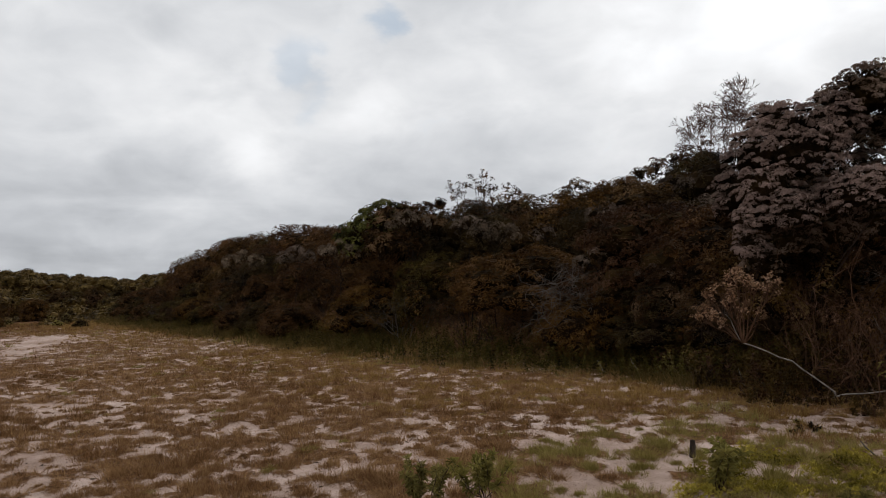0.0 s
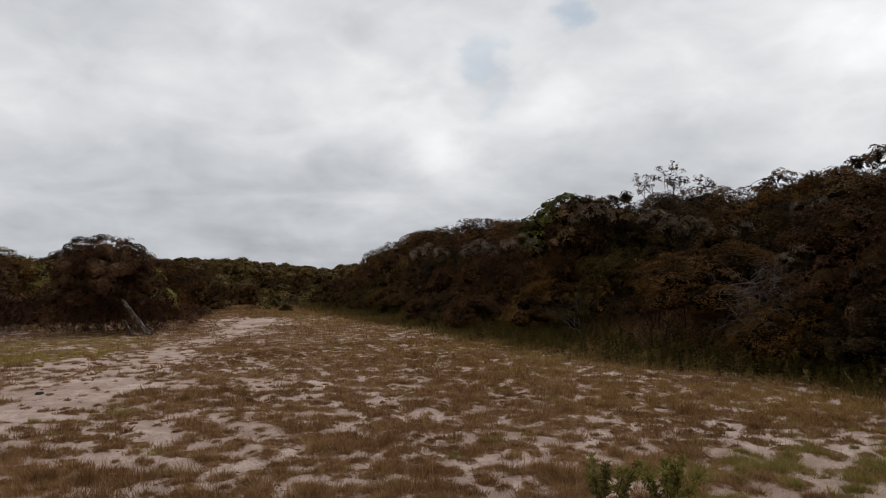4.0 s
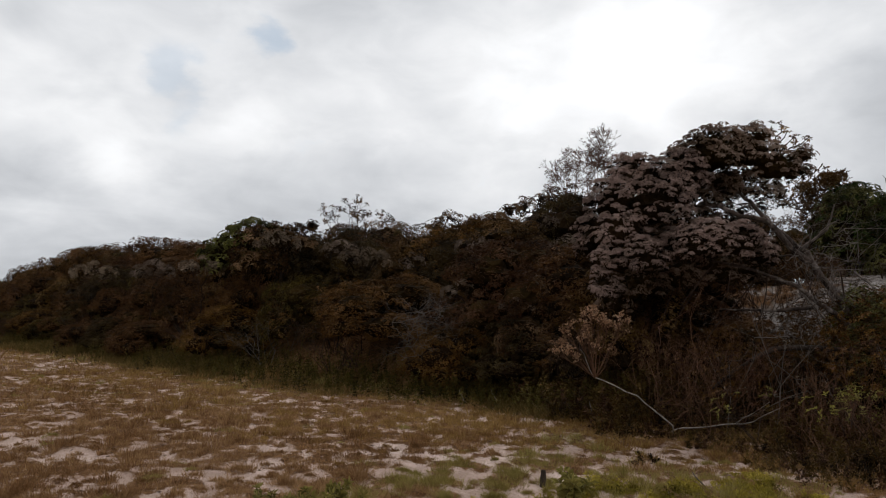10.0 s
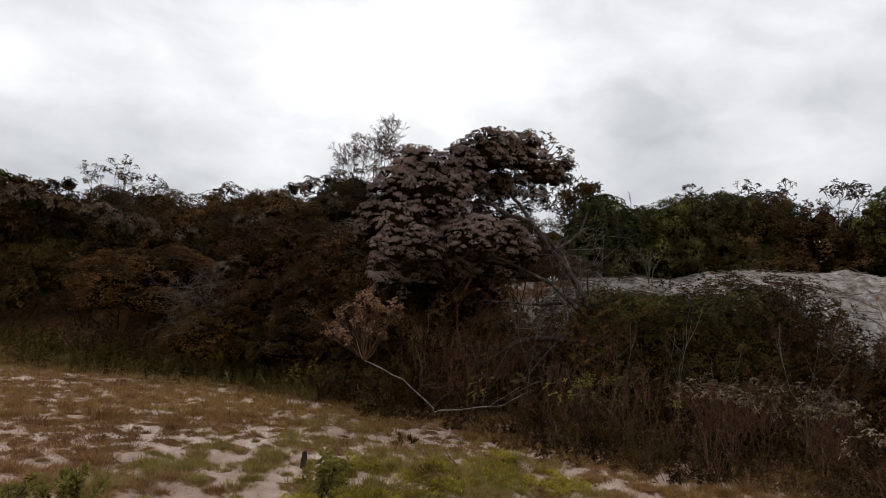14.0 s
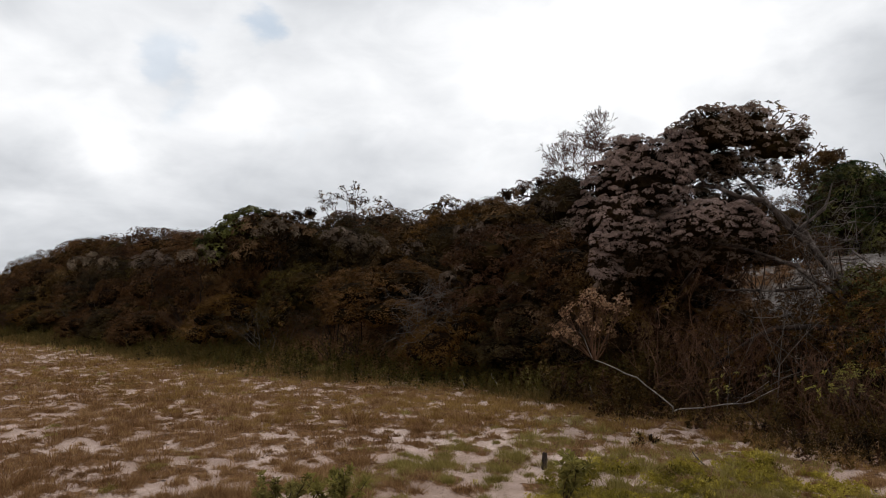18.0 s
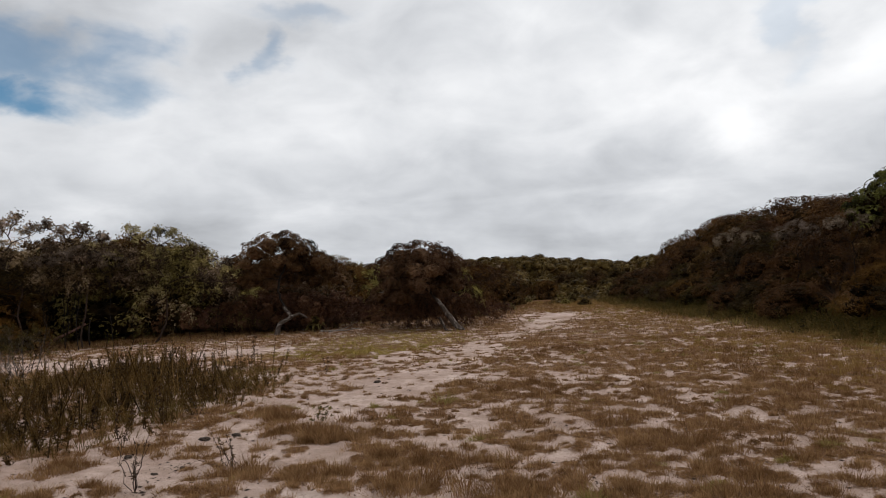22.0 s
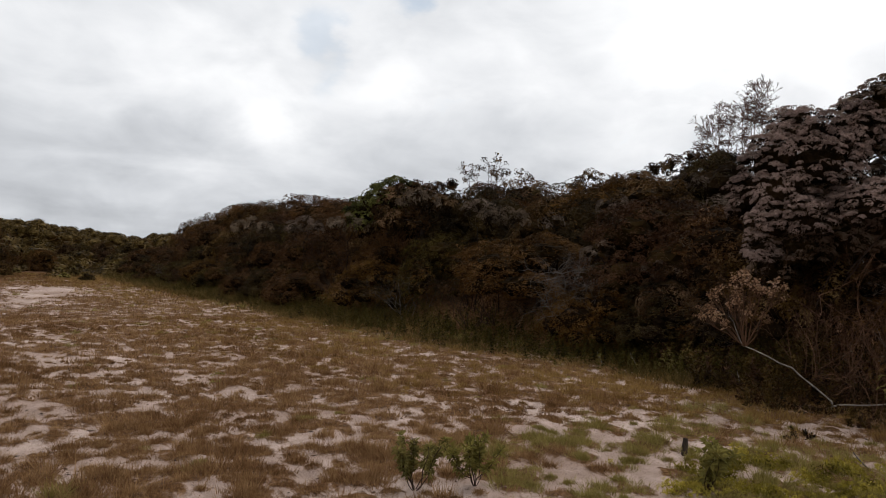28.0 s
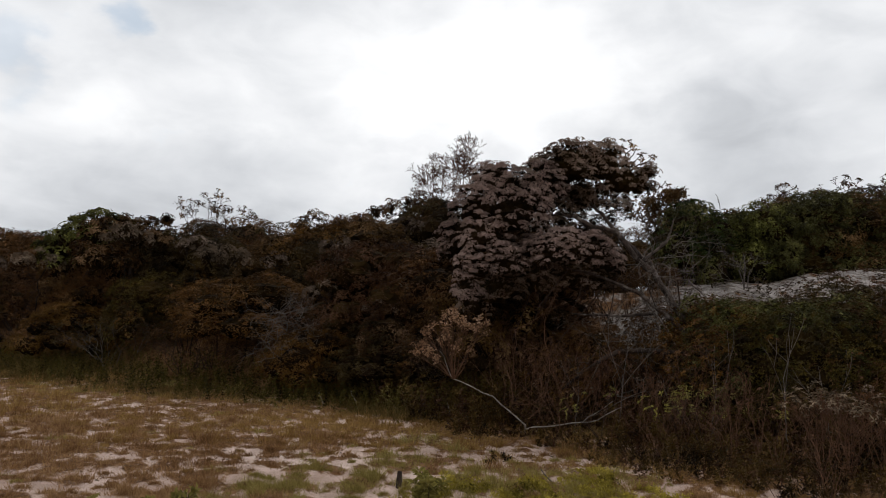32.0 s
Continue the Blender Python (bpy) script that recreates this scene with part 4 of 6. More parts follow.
# tall green grass along the foot of the thicket
def verge():
    y = 7.0 + 36 * rng.random(7000) ** 1.9
    s = rng.normal(-0.1, 0.55, len(y))
    x = foot_x(y) + s
    r = np.hypot(x, y)
    tall = rng.uniform(0.12, 0.34, len(y)) * np.interp(s, [-1.5, 0.2, 1.5], [0.35, 1.0, 1.3]) * np.interp(layered(x, y, 0.8, 3), [0.3, 0.7], [0.45, 1.5])
    stuff("verge_grass", [blades(x, y, np.full(len(x), 0.10), 13, tall, np.maximum(0.009, r * 0.0009), 1.0)], GRASS_GREEN,
          "tall olive green grass at the foot of the thicket", "grass")
    x2, y2 = x[::3] + 0.35, y[::3]
    st, lf = herbs(x2, y2, rng.uniform(0.18, 0.5, len(x2)), 0.045, 7, 5, 0.003, 0.3, 0.1, 0.5)
    stuff("verge_herbs", [lf, st], LEAF_VERGE, "leafy olive herbs along the thicket edge", "undergrowth")


verge()


# dark herb layer in front of the dune and the big tree
def undergrowth():
    b = np.radians(rng.uniform(-97, -44, 5200))
    r = rng.uniform(6.3, 12.0, len(b))
    x, y = -np.sin(b) * r, np.cos(b) * r
    s = x - foot_x(y)
    near_edge = np.interp(y, [-4, 0, 2, 4.5, 6.5, 9], [-4.4, -4.1, -3.6, -2.6, -1.3, -0.4]) + (layered(x, y, 0.9, 3) - 0.5) * 3.0
    keep = (s > near_edge) & (s < 1.8) & (np.hypot(x - FRESH[0], y - FRESH[1]) > 1.25)
    x, y, s = x[keep], y[keep], s[keep]
    tall = np.interp(s, [-4, -2.0, 0.5], [0.08, 0.22, 0.50]) * rng.uniform(0.6, 1.3, len(x))
    b, r = np.degrees(np.arctan2(-x, y)), np.hypot(x, y)
    tall = tall * (1 - 0.6 * step(-64, -61, b) * step(-52, -54, b) * step(10.2, 9.6, r))   # trodden before the dry shrub
    brown = rng.random(len(x)) < 0.30
    for name, pick, mat, label in (("undergrowth", ~brown, LEAF_HERB, "dense low olive herbs before the dune"),
                                   ("dry_undergrowth", brown, LEAF_DRYHERB, "dense low brown dry herbs before the dune")):
        st, lf = herbs(x[pick], y[pick], tall[pick], np.clip(tall[pick] * 0.26, 0.045, 0.10), 6, 4, 0.0025, 0.4, 0.15, 0.42)
        stuff(name, [lf, st], mat, label, "undergrowth")
    patch = layered(x + 3, y, 1.1, 3)
    m = rng.random(len(x)) < 0.9 * step(0.46, 0.62, patch)
    stuff("pale_straw", [blades(x[m], y[m], np.full(m.sum(), 0.12), 3, tall[m] * 1.3 + 0.10, np.full(m.sum(), 0.0065), 0.9)], GRASS_STRAW, "thin pale straw stalks in the undergrowth", "grass")
    m = rng.random(len(x)) < 0.9 * step(0.56, 0.42, patch)
    stuff("straw", [blades(x[m], y[m], np.full(m.sum(), 0.10), 6, tall[m] * 1.2, np.full(m.sum(), 0.005), 0.9)], GRASS_DRY, "thin brown dry grass stalks in the undergrowth", "grass")


undergrowth()


# bright low mat
def green_mat():
    n = 4200
    a, k = rng.uniform(0, 2 * np.pi, n), np.sqrt(rng.random(n))
    along, across = np.cos(a) * k * 1.85, np.sin(a) * k * 1.1
    d = unit(np.array([[0.80, -0.60]]))[0]
    x, y = FRESH[0] + along * d[0] + across * d[1], FRESH[1] + along * d[1] - across * d[0]
    keep = layered(x, y, 2.4, 4, 0.65) + 0.3 * (1 - k) > 0.70
    x, y, k = x[keep], y[keep], k[keep]
    st, lf = herbs(x, y, np.interp(k, [0, 1], [0.08, 0.04]) * rng.uniform(0.6, 1.3, len(x)), 0.040, 3, 5, 0.002, 0.5, 0.3, 0.34)
    gr = blades(x + 0.1 * rng.standard_normal(len(x)), y + 0.1 * rng.standard_normal(len(x)), np.full(len(x), 0.09), 8, np.full(len(x), 0.055), np.full(len(x), 0.006), 1.0)
    stuff("creeping_plant", [lf, st, gr], LEAF_FRESH, "bright green creeping plant mat on the sand", "ground cover")


green_mat()

# dark stalky weeds on the far side of the track
WEEDS = [(-9.4, 4.4), (-6.9, 4.9), (-6.34, 6.2), (-5.41, 6.74), (-5.47, 7.88), (-5.02, 8.51), (-5.40, 11.09),
         (-6.19, 13.26), (-9.67, 13.90), (-12.2, 12.9), (-15.5, 10.4), (-14.0, 7.0)]


def weed_bed():
    x, y = rng.uniform(-16, -4, 9000), rng.uniform(4, 16, 9000)
    keep = inside(x, y, WEEDS) & (layered(x, y, 0.8, 3) + 0.25 * rng.random(len(x)) > 0.56)
    x, y = x[keep][:1700], y[keep][:1700]
    x, y = x + rng.normal(0, 0.3, len(x)), y + rng.normal(0, 0.3, len(x))
    tall = 0.16 + 0.62 * rng.random(len(x)) ** 1.6
    tall = tall * np.interp(layered(x, y, 0.9, 2), [0.3, 0.7], [0.6, 1.25])
    st, lf = herbs(x, y, tall * 0.95, 0.052, 14, 5, 0.009, 0.25, 0.12, 0.26)
    stuff("weed_bed", [st, lf], LEAF_WEED, "dark upright stalky weeds beside the sandy track", "weeds")
    x2, y2 = rng.uniform(-16, -4, 9000), rng.uniform(4, 16, 9000)
    k2 = inside(x2 + rng.normal(0, 0.3, len(x2)), y2 + rng.normal(0, 0.3, len(x2)), WEEDS) & (layered(x2, y2, 1.1, 3) > 0.42)
    stuff("weed_grass", [blades(x2[k2], y2[k2], np.full(k2.sum(), 0.12), 12, rng.uniform(0.08, 0.26, k2.sum()), np.full(k2.sum(), 0.010), 1.0)],
          GRASS_GREEN, "olive grass between the dark stalky weeds", "grass")


LEAF_WEED = leaf_material("leaf_weed", (0.020, 0.011, 0.004), (0.080, 0.047, 0.022), (0.18, 0.112, 0.056))
weed_bed()
for b, d, h, kind in ((42.0, 17.5, 1.3, 5), (42.3, 17.9, 1.1, 5), (40.6, 18.2, 0.8, 4), (21.6, 26.6, 0.6, 8), (20.4, 27.2, 0.5, 3)):
    p = level(b, d)
    set_shrub(kind, p[0], p[1], h, 0.9, group="low bushes on the sand")
# low scrub scattered where the sand runs out
for k in range(46):
    b = rng.uniform(-4, 9)
    p = level(b, rng.uniform(38, 60) if b < 6 else rng.uniform(31, 36))
    set_shrub(int(rng.choice([4, 3, 4, 5, 8])), p[0], p[1], rng.uniform(0.25, 0.6), rng.uniform(0.9, 1.5), group="low scrub at the far end")


# ---------------------------------------------------------------- single plants
def small_weed(name, x, y, tall, label, leaf, bark, stems=3, leaves=10, size=0.05, group="", spread=0.22, bare=1):
    ob = root(name, x, y, float(land(x, y) + dents(x, y)), label, "plant", group)
    segs, cs, ns = [], [], []
    for _ in range(stems):
        lean = rng.standard_normal(2) * spread * tall
        rows = bend((0, 0, -0.02), (lean[0], lean[1], tall * rng.uniform(0.75, 1.05)), 0.0034 if stems < 20 else 0.002, 0.0018 if stems < 20 else 0.0012, 0.10, 5)
        segs += rows
        for g in rows[bare:]:
            for _ in range(max(1, leaves // 5)):
                k = rng.random()
                cs.append(np.array(g[:3]) * (1 - k) + np.array(g[3:6]) * k)
                ns.append(unit(np.array([*rng.standard_normal(2) * 0.7, 0.8])))
    link_mesh("stem", *rods(segs, 5), bark, ob, smooth=True)
    link_mesh("foliage", *rosettes(np.array(cs), np.array(ns), np.full(len(cs), size), 4, 0.36, 0.0, 0.9, 0.2), leaf, ob)
    return ob


for (x, y), tall, size in (((2.15, 4.57), 0.36, 0.06), ((2.57, 4.45), 0.34, 0.06), ((4.07, 3.74), 0.34, 0.075), ((4.34, 2.86), 0.20, 0.05)):
    small_weed("sapling", x, y, tall, "small leafy green sapling growing from bare sand", LEAF_SAPLING, TWIG, 9, 30, size, "saplings on the sand", 0.36, 2)

# front row of dry and leafy weeds at the edge of the undergrowth
weeds = []
for (b, u), d, tall, leaf, label in (
        ((-70.8, -7.1), 8.6, 1.0, LEAF_RUSTY, "dry reddish brown twiggy weed"),
        ((-73.7, -8.5), 8.2, 0.9, LEAF_RUSTY, "dry reddish brown twiggy weed"),
        ((-65.7, -7.5), 8.8, 0.8, LEAF_RUSTY, "dry reddish brown twiggy weed"),
        ((-78.3, -8.0), 8.4, 0.95, LEAF_SEED, "weed with pale seed heads on thin stems"),
        ((-67.8, -6.5), 9.0, 0.8, LEAF_SAPLING, "leafy green weed standing in dry undergrowth"),
        ((-78.1, -7.4), 8.7, 0.9, LEAF_SEED, "weed with pale seed heads on thin stems"),
        ((-88.3, -9.0), 7.6, 0.7, LEAF_SEED, "weed with pale seed heads on thin stems"),
        ((-77.1, -11.5), 7.4, 0.6, LEAF_RUSTY, "dry reddish brown twiggy weed")):
    p = level(b, d)
    ob = root("dry_weed", *p, label, "plant", "weeds in the undergrowth")
    segs, tips = [], []
    for _ in range(6):
        sprout((0, 0, -0.02), (rng.normal() * 0.3, rng.normal() * 0.3, 1), tall * 0.36, 0.007, 3, 0.32, 0.08, segs, tips)
    link_mesh("stem", *rods(segs, 3), TWIG_RUST, ob, smooth=True)
    tips = np.array(tips)
    tips = tips[rng.random(len(tips)) < 0.5]
    link_mesh("foliage", *rosettes(tips[:, :3], unit(tips[:, 3:]), np.full(len(tips), 0.042 if leaf is LEAF_SEED else 0.028), 5, 0.4), leaf, ob)
    weeds.append(ob)
for k, (b, d) in enumerate(((-56.8, 10.3), (-57.6, 10.7), (-58.6, 10.2), (-59.4, 10.6), (-60.6, 10.3), (-61.8, 10.6), (-63.2, 10.3), (-64.4, 10.6), (-66.0, 10.2), (-54.2, 10.6), (-67.6, 10.0))):
    z = rng.uniform(1.15, 1.7)
    copy_thing(weeds[k % 3], pose(*level(b, d), 0, 0, 67 * k) @ Matrix.Diagonal((z, z, z, 1)))
for k in range(54):
    b, d = rng.uniform(-97, -52), rng.uniform(7.2, 9.9)
    p = level(b, d)
    if p[0] - foot_x(p[1]) > np.interp(p[1], [-2, 4, 7], [-2.8, -1.8, -0.6]):
        z = rng.uniform(0.5, 1.15)
        copy_thing(weeds[[0, 1, 2, 4, 3, 1, 7, 5][k % 8]], pose(*p, 0, 0, 67 * k) @ Matrix.Diagonal((z, z, z, 1)))


def dry_stems():
    """Slender half-bare saplings that stand out of the low herbs."""
    made = []
    for tall, leaf, bark, label in ((1.5, LEAF_RUSTY, TWIG_GREY, "tall thin dry sapling with few rusty leaves"), (1.0, LEAF_SEED, TWIG_RUST, "thin dry sapling with pale seed heads"),
                                    (1.1, LEAF_RUSTY, TWIG_RUST, "reddish brown dry branching sapling"), (0.8, LEAF_SAPLING, TWIG, "leafy green shoot in the undergrowth")):
        ob = root("dry_sapling", 0, 0, 0, label, "plant", "stems in the undergrowth")
        segs, tips = [], []
        for _ in range(1 if tall > 1.3 else 3):
            sprout((rng.normal() * 0.04, rng.normal() * 0.04, -0.03), (rng.normal() * 0.22, rng.normal() * 0.22, 1), tall * 0.42, 0.008, 2, 0.26, 0.06, segs, tips)
        link_mesh("stem", *rods([(*g[:6], max(g[6], 0.0028), max(g[7], 0.0024)) for g in segs], 4), bark, ob, smooth=True)
        tips = np.array(tips)
        tips = tips[rng.random(len(tips)) < (0.9 if leaf is LEAF_SAPLING else 0.45)]
        link_mesh("foliage", *rosettes(tips[:, :3], unit(tips[:, 3:]), np.full(len(tips), 0.05 if leaf is LEAF_SAPLING else 0.026), 6, 0.42, 0.1, 0.9), leaf, ob)
        made.append(ob)
    spots = [(-69.4, 9.6, 0), (-72.6, 8.6, 2), (-67.2, 9.2, 3), (-78.4, 8.4, 1), (-62.6, 9.8, 0), (-64.2, 9.2, 1), (-71.0, 9.2, 2), (-74.6, 9.0, 0), (-76.4, 8.8, 2), (-80.6, 8.8, 1),
             (-66.0, 9.6, 2), (-59.6, 9.9, 0), (-69.0, 8.8, 3), (-83.0, 8.6, 0), (-58.2, 9.4, 1), (-73.6, 9.6, 3), (-77.4, 9.4, 0), (-61.4, 9.3, 3)]
    placed = set()
    for n, (b, d, kind) in enumerate(spots):
        m = pose(*level(b, d), rng.normal() * 5, rng.normal() * 5, 71 * n)
        if kind in placed:
            k = rng.uniform(0.75, 1.15)
            copy_thing(made[kind], m @ Matrix.Diagonal((k, k, k, 1)))
        else:
            placed.add(kind)
            made[kind].matrix_basis = m


dry_stems()


# ---------------------------------------------------------------- trees with a shape of their own
def tree(name, label, stem, clumps, leaf, bark, base=0.09, size=0.07, cap=0.15, twigs=2, group="", category="tree", inner=None, spacing=0.25, whorls=11, loose=0.0, grow=1.25, fill=34, plump=0.45, upright=0.45, rise=1.3):
    """stem: points from the foot up; clumps: rows of bearing, height, distance, radius."""
    foot = np.array(stem[0], float)
    ob = root(name, *foot, label, category, group)
    stem = [np.asarray(q, float) - foot for q in stem]
    stem[0] = stem[0] - [0, 0, 0.25]
    pts = np.array([place(b, u, d) - foot for b, u, d, _ in clumps])
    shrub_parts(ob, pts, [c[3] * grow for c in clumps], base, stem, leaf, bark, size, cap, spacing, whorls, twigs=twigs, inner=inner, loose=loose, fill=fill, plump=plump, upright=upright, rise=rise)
    return ob


# the big tree by the bank, leaning over the clearing
HERO = [(-56.3, 10.2, 11.3, 0.42), (-53.9, 9.9, 11.2, 0.44), (-51.6, 8.4, 11.0, 0.42), (-50.5, 6.1, 11.0, 0.36),
        (-54.4, 7.9, 10.8, 0.46), (-52.1, 6.0, 10.8, 0.40), (-55.6, 8.9, 11.0, 0.34), (-49.7, 4.9, 11.2, 0.22), (-52.7, 10.7, 11.6, 0.30),
        (-51.7, 3.8, 10.7, 0.34), (-53.5, 4.0, 10.5, 0.32), (-56.7, 4.7, 10.6, 0.30), (-58.7, 5.2, 10.5, 0.34), (-60.6, 5.0, 10.6, 0.32), (-57.6, 5.0, 10.4, 0.28),
        (-62.0, 4.2, 11.0, 0.22), (-51.0, 1.7, 10.8, 0.24), (-55.1, 4.9, 11.0, 0.28)]
HERO_DARK = [(-58.9, 11.8, 11.6, 0.46), (-61.2, 11.8, 11.8, 0.44), (-62.9, 10.6, 11.8, 0.36), (-57.6, 11.2, 12.0, 0.40), (-64.2, 10.2, 12.0, 0.24),
             (-59.7, 9.5, 11.9, 0.36), (-61.8, 9.1, 12.0, 0.30), (-57.9, 9.2, 12.2, 0.28), (-52.5, 5.6, 12.0, 0.40), (-55.2, 6.0, 12.2, 0.32),
             (-59.4, 6.5, 12.4, 0.20), (-53.6, 1.9, 11.3, 0.36), (-56.3, 2.6, 11.4, 0.34), (-59.1, 3.2, 11.5, 0.32), (-61.3, 2.9, 11.6, 0.26), (-51.8, 0.6, 11.4, 0.30), (-64.9, 11.2, 12.0, 0.16), (-59.3, 8.3, 12.2, 0.30), (-61.2, 7.9, 12.3, 0.26), (-63.0, 8.4, 12.3, 0.22), (-57.7, 6.8, 12.4, 0.26), (-61.0, 6.5, 12.4, 0.2), (-58.5, 8.9, 11.6, 0.30), (-60.3, 8.8, 12.0, 0.30), (-62.2, 8.8, 12.0, 0.26), (-57.0, 7.4, 11.8, 0.28), (-60.0, 7.4, 12.2, 0.22)]
big_tree = tree("leaning_tree", "big leaning tree with clumps of pale pinkish leaves over the bank",
     [level(-69.0, 11.6), place(-67.7, -0.4, 11.5), place(-65.4, 3.5, 11.5), place(-62.6, 6.6, 11.4), place(-58.6, 7.9, 11.4)],
     HERO, None, BARK_SPOTTED, 0.055, twigs=3, grow=1.06)
foot = np.array(big_tree.location)
shrub_parts(big_tree, [place(b, u, d) - foot for b, u, d, _ in HERO_DARK], [c[3] * 1.06 for c in HERO_DARK], 0.04,
            [place(-65.4, 3.5, 11.5) - foot, place(-62.6, 6.6, 11.5) - foot, place(-60.7, 8.8, 11.7) - foot], None, BARK_SPOTTED, 0.040, twigs=3)
skirted_crown(big_tree, [place(b, u, d) - foot for b, u, d, _ in HERO], [c[3] * 1.06 for c in HERO], LEAF_PINK, LEAF_INNER_SHADE, 0.023, 0.070, 0.108, 24, 0.60, 6)
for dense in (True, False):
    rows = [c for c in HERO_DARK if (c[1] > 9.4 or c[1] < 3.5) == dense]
    skirted_crown(big_tree, [place(b, u, d) - foot for b, u, d, _ in rows], [c[3] * 1.06 for c in rows], LEAF_CAP, LEAF_INNER_SHADE, 0.023, 0.072, 0.112 if dense else 0.14, 22, 0.62 if dense else 0.0, 6)


def extra_limb(parent, ways, bark, name="limb", label="", on=None):
    """More limbs on a tree: each way is a row of (point, radius)."""
    foot = np.array(parent.location)
    segs = []
    for line in ways:
        for (a, ra), (b, rb) in zip(line[:-1], line[1:]):
            segs += bend(a - foot, b - foot, ra, rb, 0.06, 4)
    return link_mesh(name, *rods(segs, 6), bark, on or parent, label, smooth=True)


# the second, lower stem and pale broken branches
low_limb = extra_limb(big_tree, [[(place(-68.6, -2.1, 11.4), 0.045), (place(-66.3, 0.2, 11.2), 0.038), (place(-64.4, 1.8, 11.1), 0.032), (place(-62.7, 2.5, 11.0), 0.027), (place(-58.1, 3.9, 10.9), 0.018)],
                      [(place(-66.8, 0.5, 11.4), 0.032), (place(-62.8, 0.0, 11.0), 0.022), (place(-59.2, 0.1, 10.8), 0.012)]], BARK_SPOTTED)
for way in ([(place(-64.7, 4.4, 11.4), 0.022), (place(-66.4, 5.8, 11.2), 0.017), (place(-66.9, 7.6, 11.1), 0.009)],
            [(place(-65.9, 5.6, 11.2), 0.012), (place(-67.2, 6.5, 11.1), 0.007)],
            [(place(-64.5, 2.2, 11.2), 0.018), (place(-66.1, -0.5, 11.0), 0.016), (place(-67.1, -2.2, 10.9), 0.010)],
            [(place(-68.0, 2.8, 11.0), 0.016), (place(-69.1, 1.7, 10.9), 0.012)]):
    extra_limb(big_tree, [way], TWIG_GREY, "broken_branch", "pale broken branch stripped of bark", low_limb)
for k in range(9):
    a = place(-56 - 1.4 * k, 1.5 + 2.5 * rng.random(), 11.2 + 0.4 * rng.random())
    extra_limb(big_tree, [[(a, 0.012), (a + [rng.normal() * 0.5, rng.normal() * 0.3, -0.6 - 0.5 * rng.random()], 0.006)]], TWIG, "dead_twig", "", low_limb)

# leaf spray at the tip of the big tree, against the sky
def spray(parent, start, ends, leaf, bark, size=0.08, name="spray"):
    foot = np.array(parent.location)
    for e in ends:
        twig = link_mesh("twig", *rods(bend(start - foot, e - foot, 0.014, 0.005, 0.10, 5), 4), bark, parent, smooth=True)
        cs = np.array([start - foot + (e - start) * k + rng.standard_normal(3) * 0.03 for k in (0.55, 0.8, 0.92, 1.0)])
        ns = unit(rng.standard_normal((4, 3)) * 0.5 + [0, 0, 1])
        link_mesh(name, *rosettes(cs, ns, np.full(4, size), 8, 0.42), leaf, twig)


spray(big_tree, place(-62.8, 11.2, 11.8), [place(-63.0, 13.5, 11.8), place(-63.7, 13.6, 11.9), place(-64.5, 12.6, 11.9), place(-65.4, 12.4, 12), place(-65.1, 11.7, 12), place(-64.1, 13.1, 11.7)], LEAF_DARK, BARK, 0.065)

# dark dense tree on the skyline, with a brown neighbour and a small knob beside it
tree("dense_tree", "dense dark green tree above the thicket", [level(-22.4, 20.5), place(-22.4, 0.5, 20.5), place(-22.4, 3.5, 20.5)],
     [(-20.6, 3.9, 20.5, 0.5), (-21.6, 5.0, 20.5, 0.5), (-22.7, 5.6, 20.6, 0.46), (-20.2, 3.1, 20.3, 0.46), (-23.6, 5.3, 20.8, 0.46), (-21.9, 4.2, 20.2, 0.6), (-19.8, 3.5, 20.6, 0.4)],
     LEAF_GREEN, BARK, 0.10, 0.085, 0.18, grow=0.95)
tree("brown_tree", "brown rounded tree with pale leaf edges in the thicket", [level(-25.2, 19.0), place(-25.2, 0, 19.0), place(-25.2, 3.0, 19.0)],
     [(-24.0, 5.3, 19, 0.46), (-25.5, 5.4, 19.2, 0.46), (-26.8, 4.9, 19.2, 0.36), (-22.9, 4.6, 18.8, 0.55), (-24.9, 4.7, 18.6, 0.55), (-26.6, 4.0, 18.7, 0.5), (-27.3, 6.2, 19.2, 0.10), (-23.6, 3.1, 18.4, 0.6), (-21.9, 3.1, 18.6, 0.5)],
     LEAF_DARK, BARK, 0.09, 0.075, 0.19, spacing=0.34, grow=0.95)
tree("umbrella_tree", "small dark flat-topped tree on the skyline", [level(-38.6, 18.5), place(-38.7, 3, 18.5), place(-38.6, 6.2, 18.5)],
     [(-38.6, 7.1, 18.5, 0.22), (-38.0, 6.9, 18.5, 0.20), (-39.3, 6.8, 18.5, 0.20), (-37.3, 6.5, 18.5, 0.17), (-40.0, 6.5, 18.5, 0.15), (-38.6, 6.3, 18.7, 0.24), (-37.8, 6.1, 18.5, 0.24), (-39.3, 6.0, 18.5, 0.24)], LEAF_DARK, BARK, 0.04, 0.04, 0.12, spacing=0.19, whorls=16, fill=10)
tree("umbrella_tree", "small dark tree on the skyline with pale lower leaves", [level(-43.4, 17.5), place(-43.4, 3, 17.5), place(-43.4, 6.4, 17.5)],
     [(-43.1, 7.8, 17.5, 0.26), (-44.5, 8.0, 17.6, 0.32), (-45.9, 8.3, 17.6, 0.32), (-47.0, 8.1, 17.6, 0.36), (-42.2, 6.8, 17.3, 0.3), (-48.1, 7.6, 17.6, 0.4), (-48.6, 6.2, 17.2, 0.45), (-46.3, 6.3, 17, 0.5), (-43.5, 5.4, 17, 0.5)], LEAF_DARK, BARK, 0.06, 0.055, 0.15, spacing=0.25, grow=0.95)
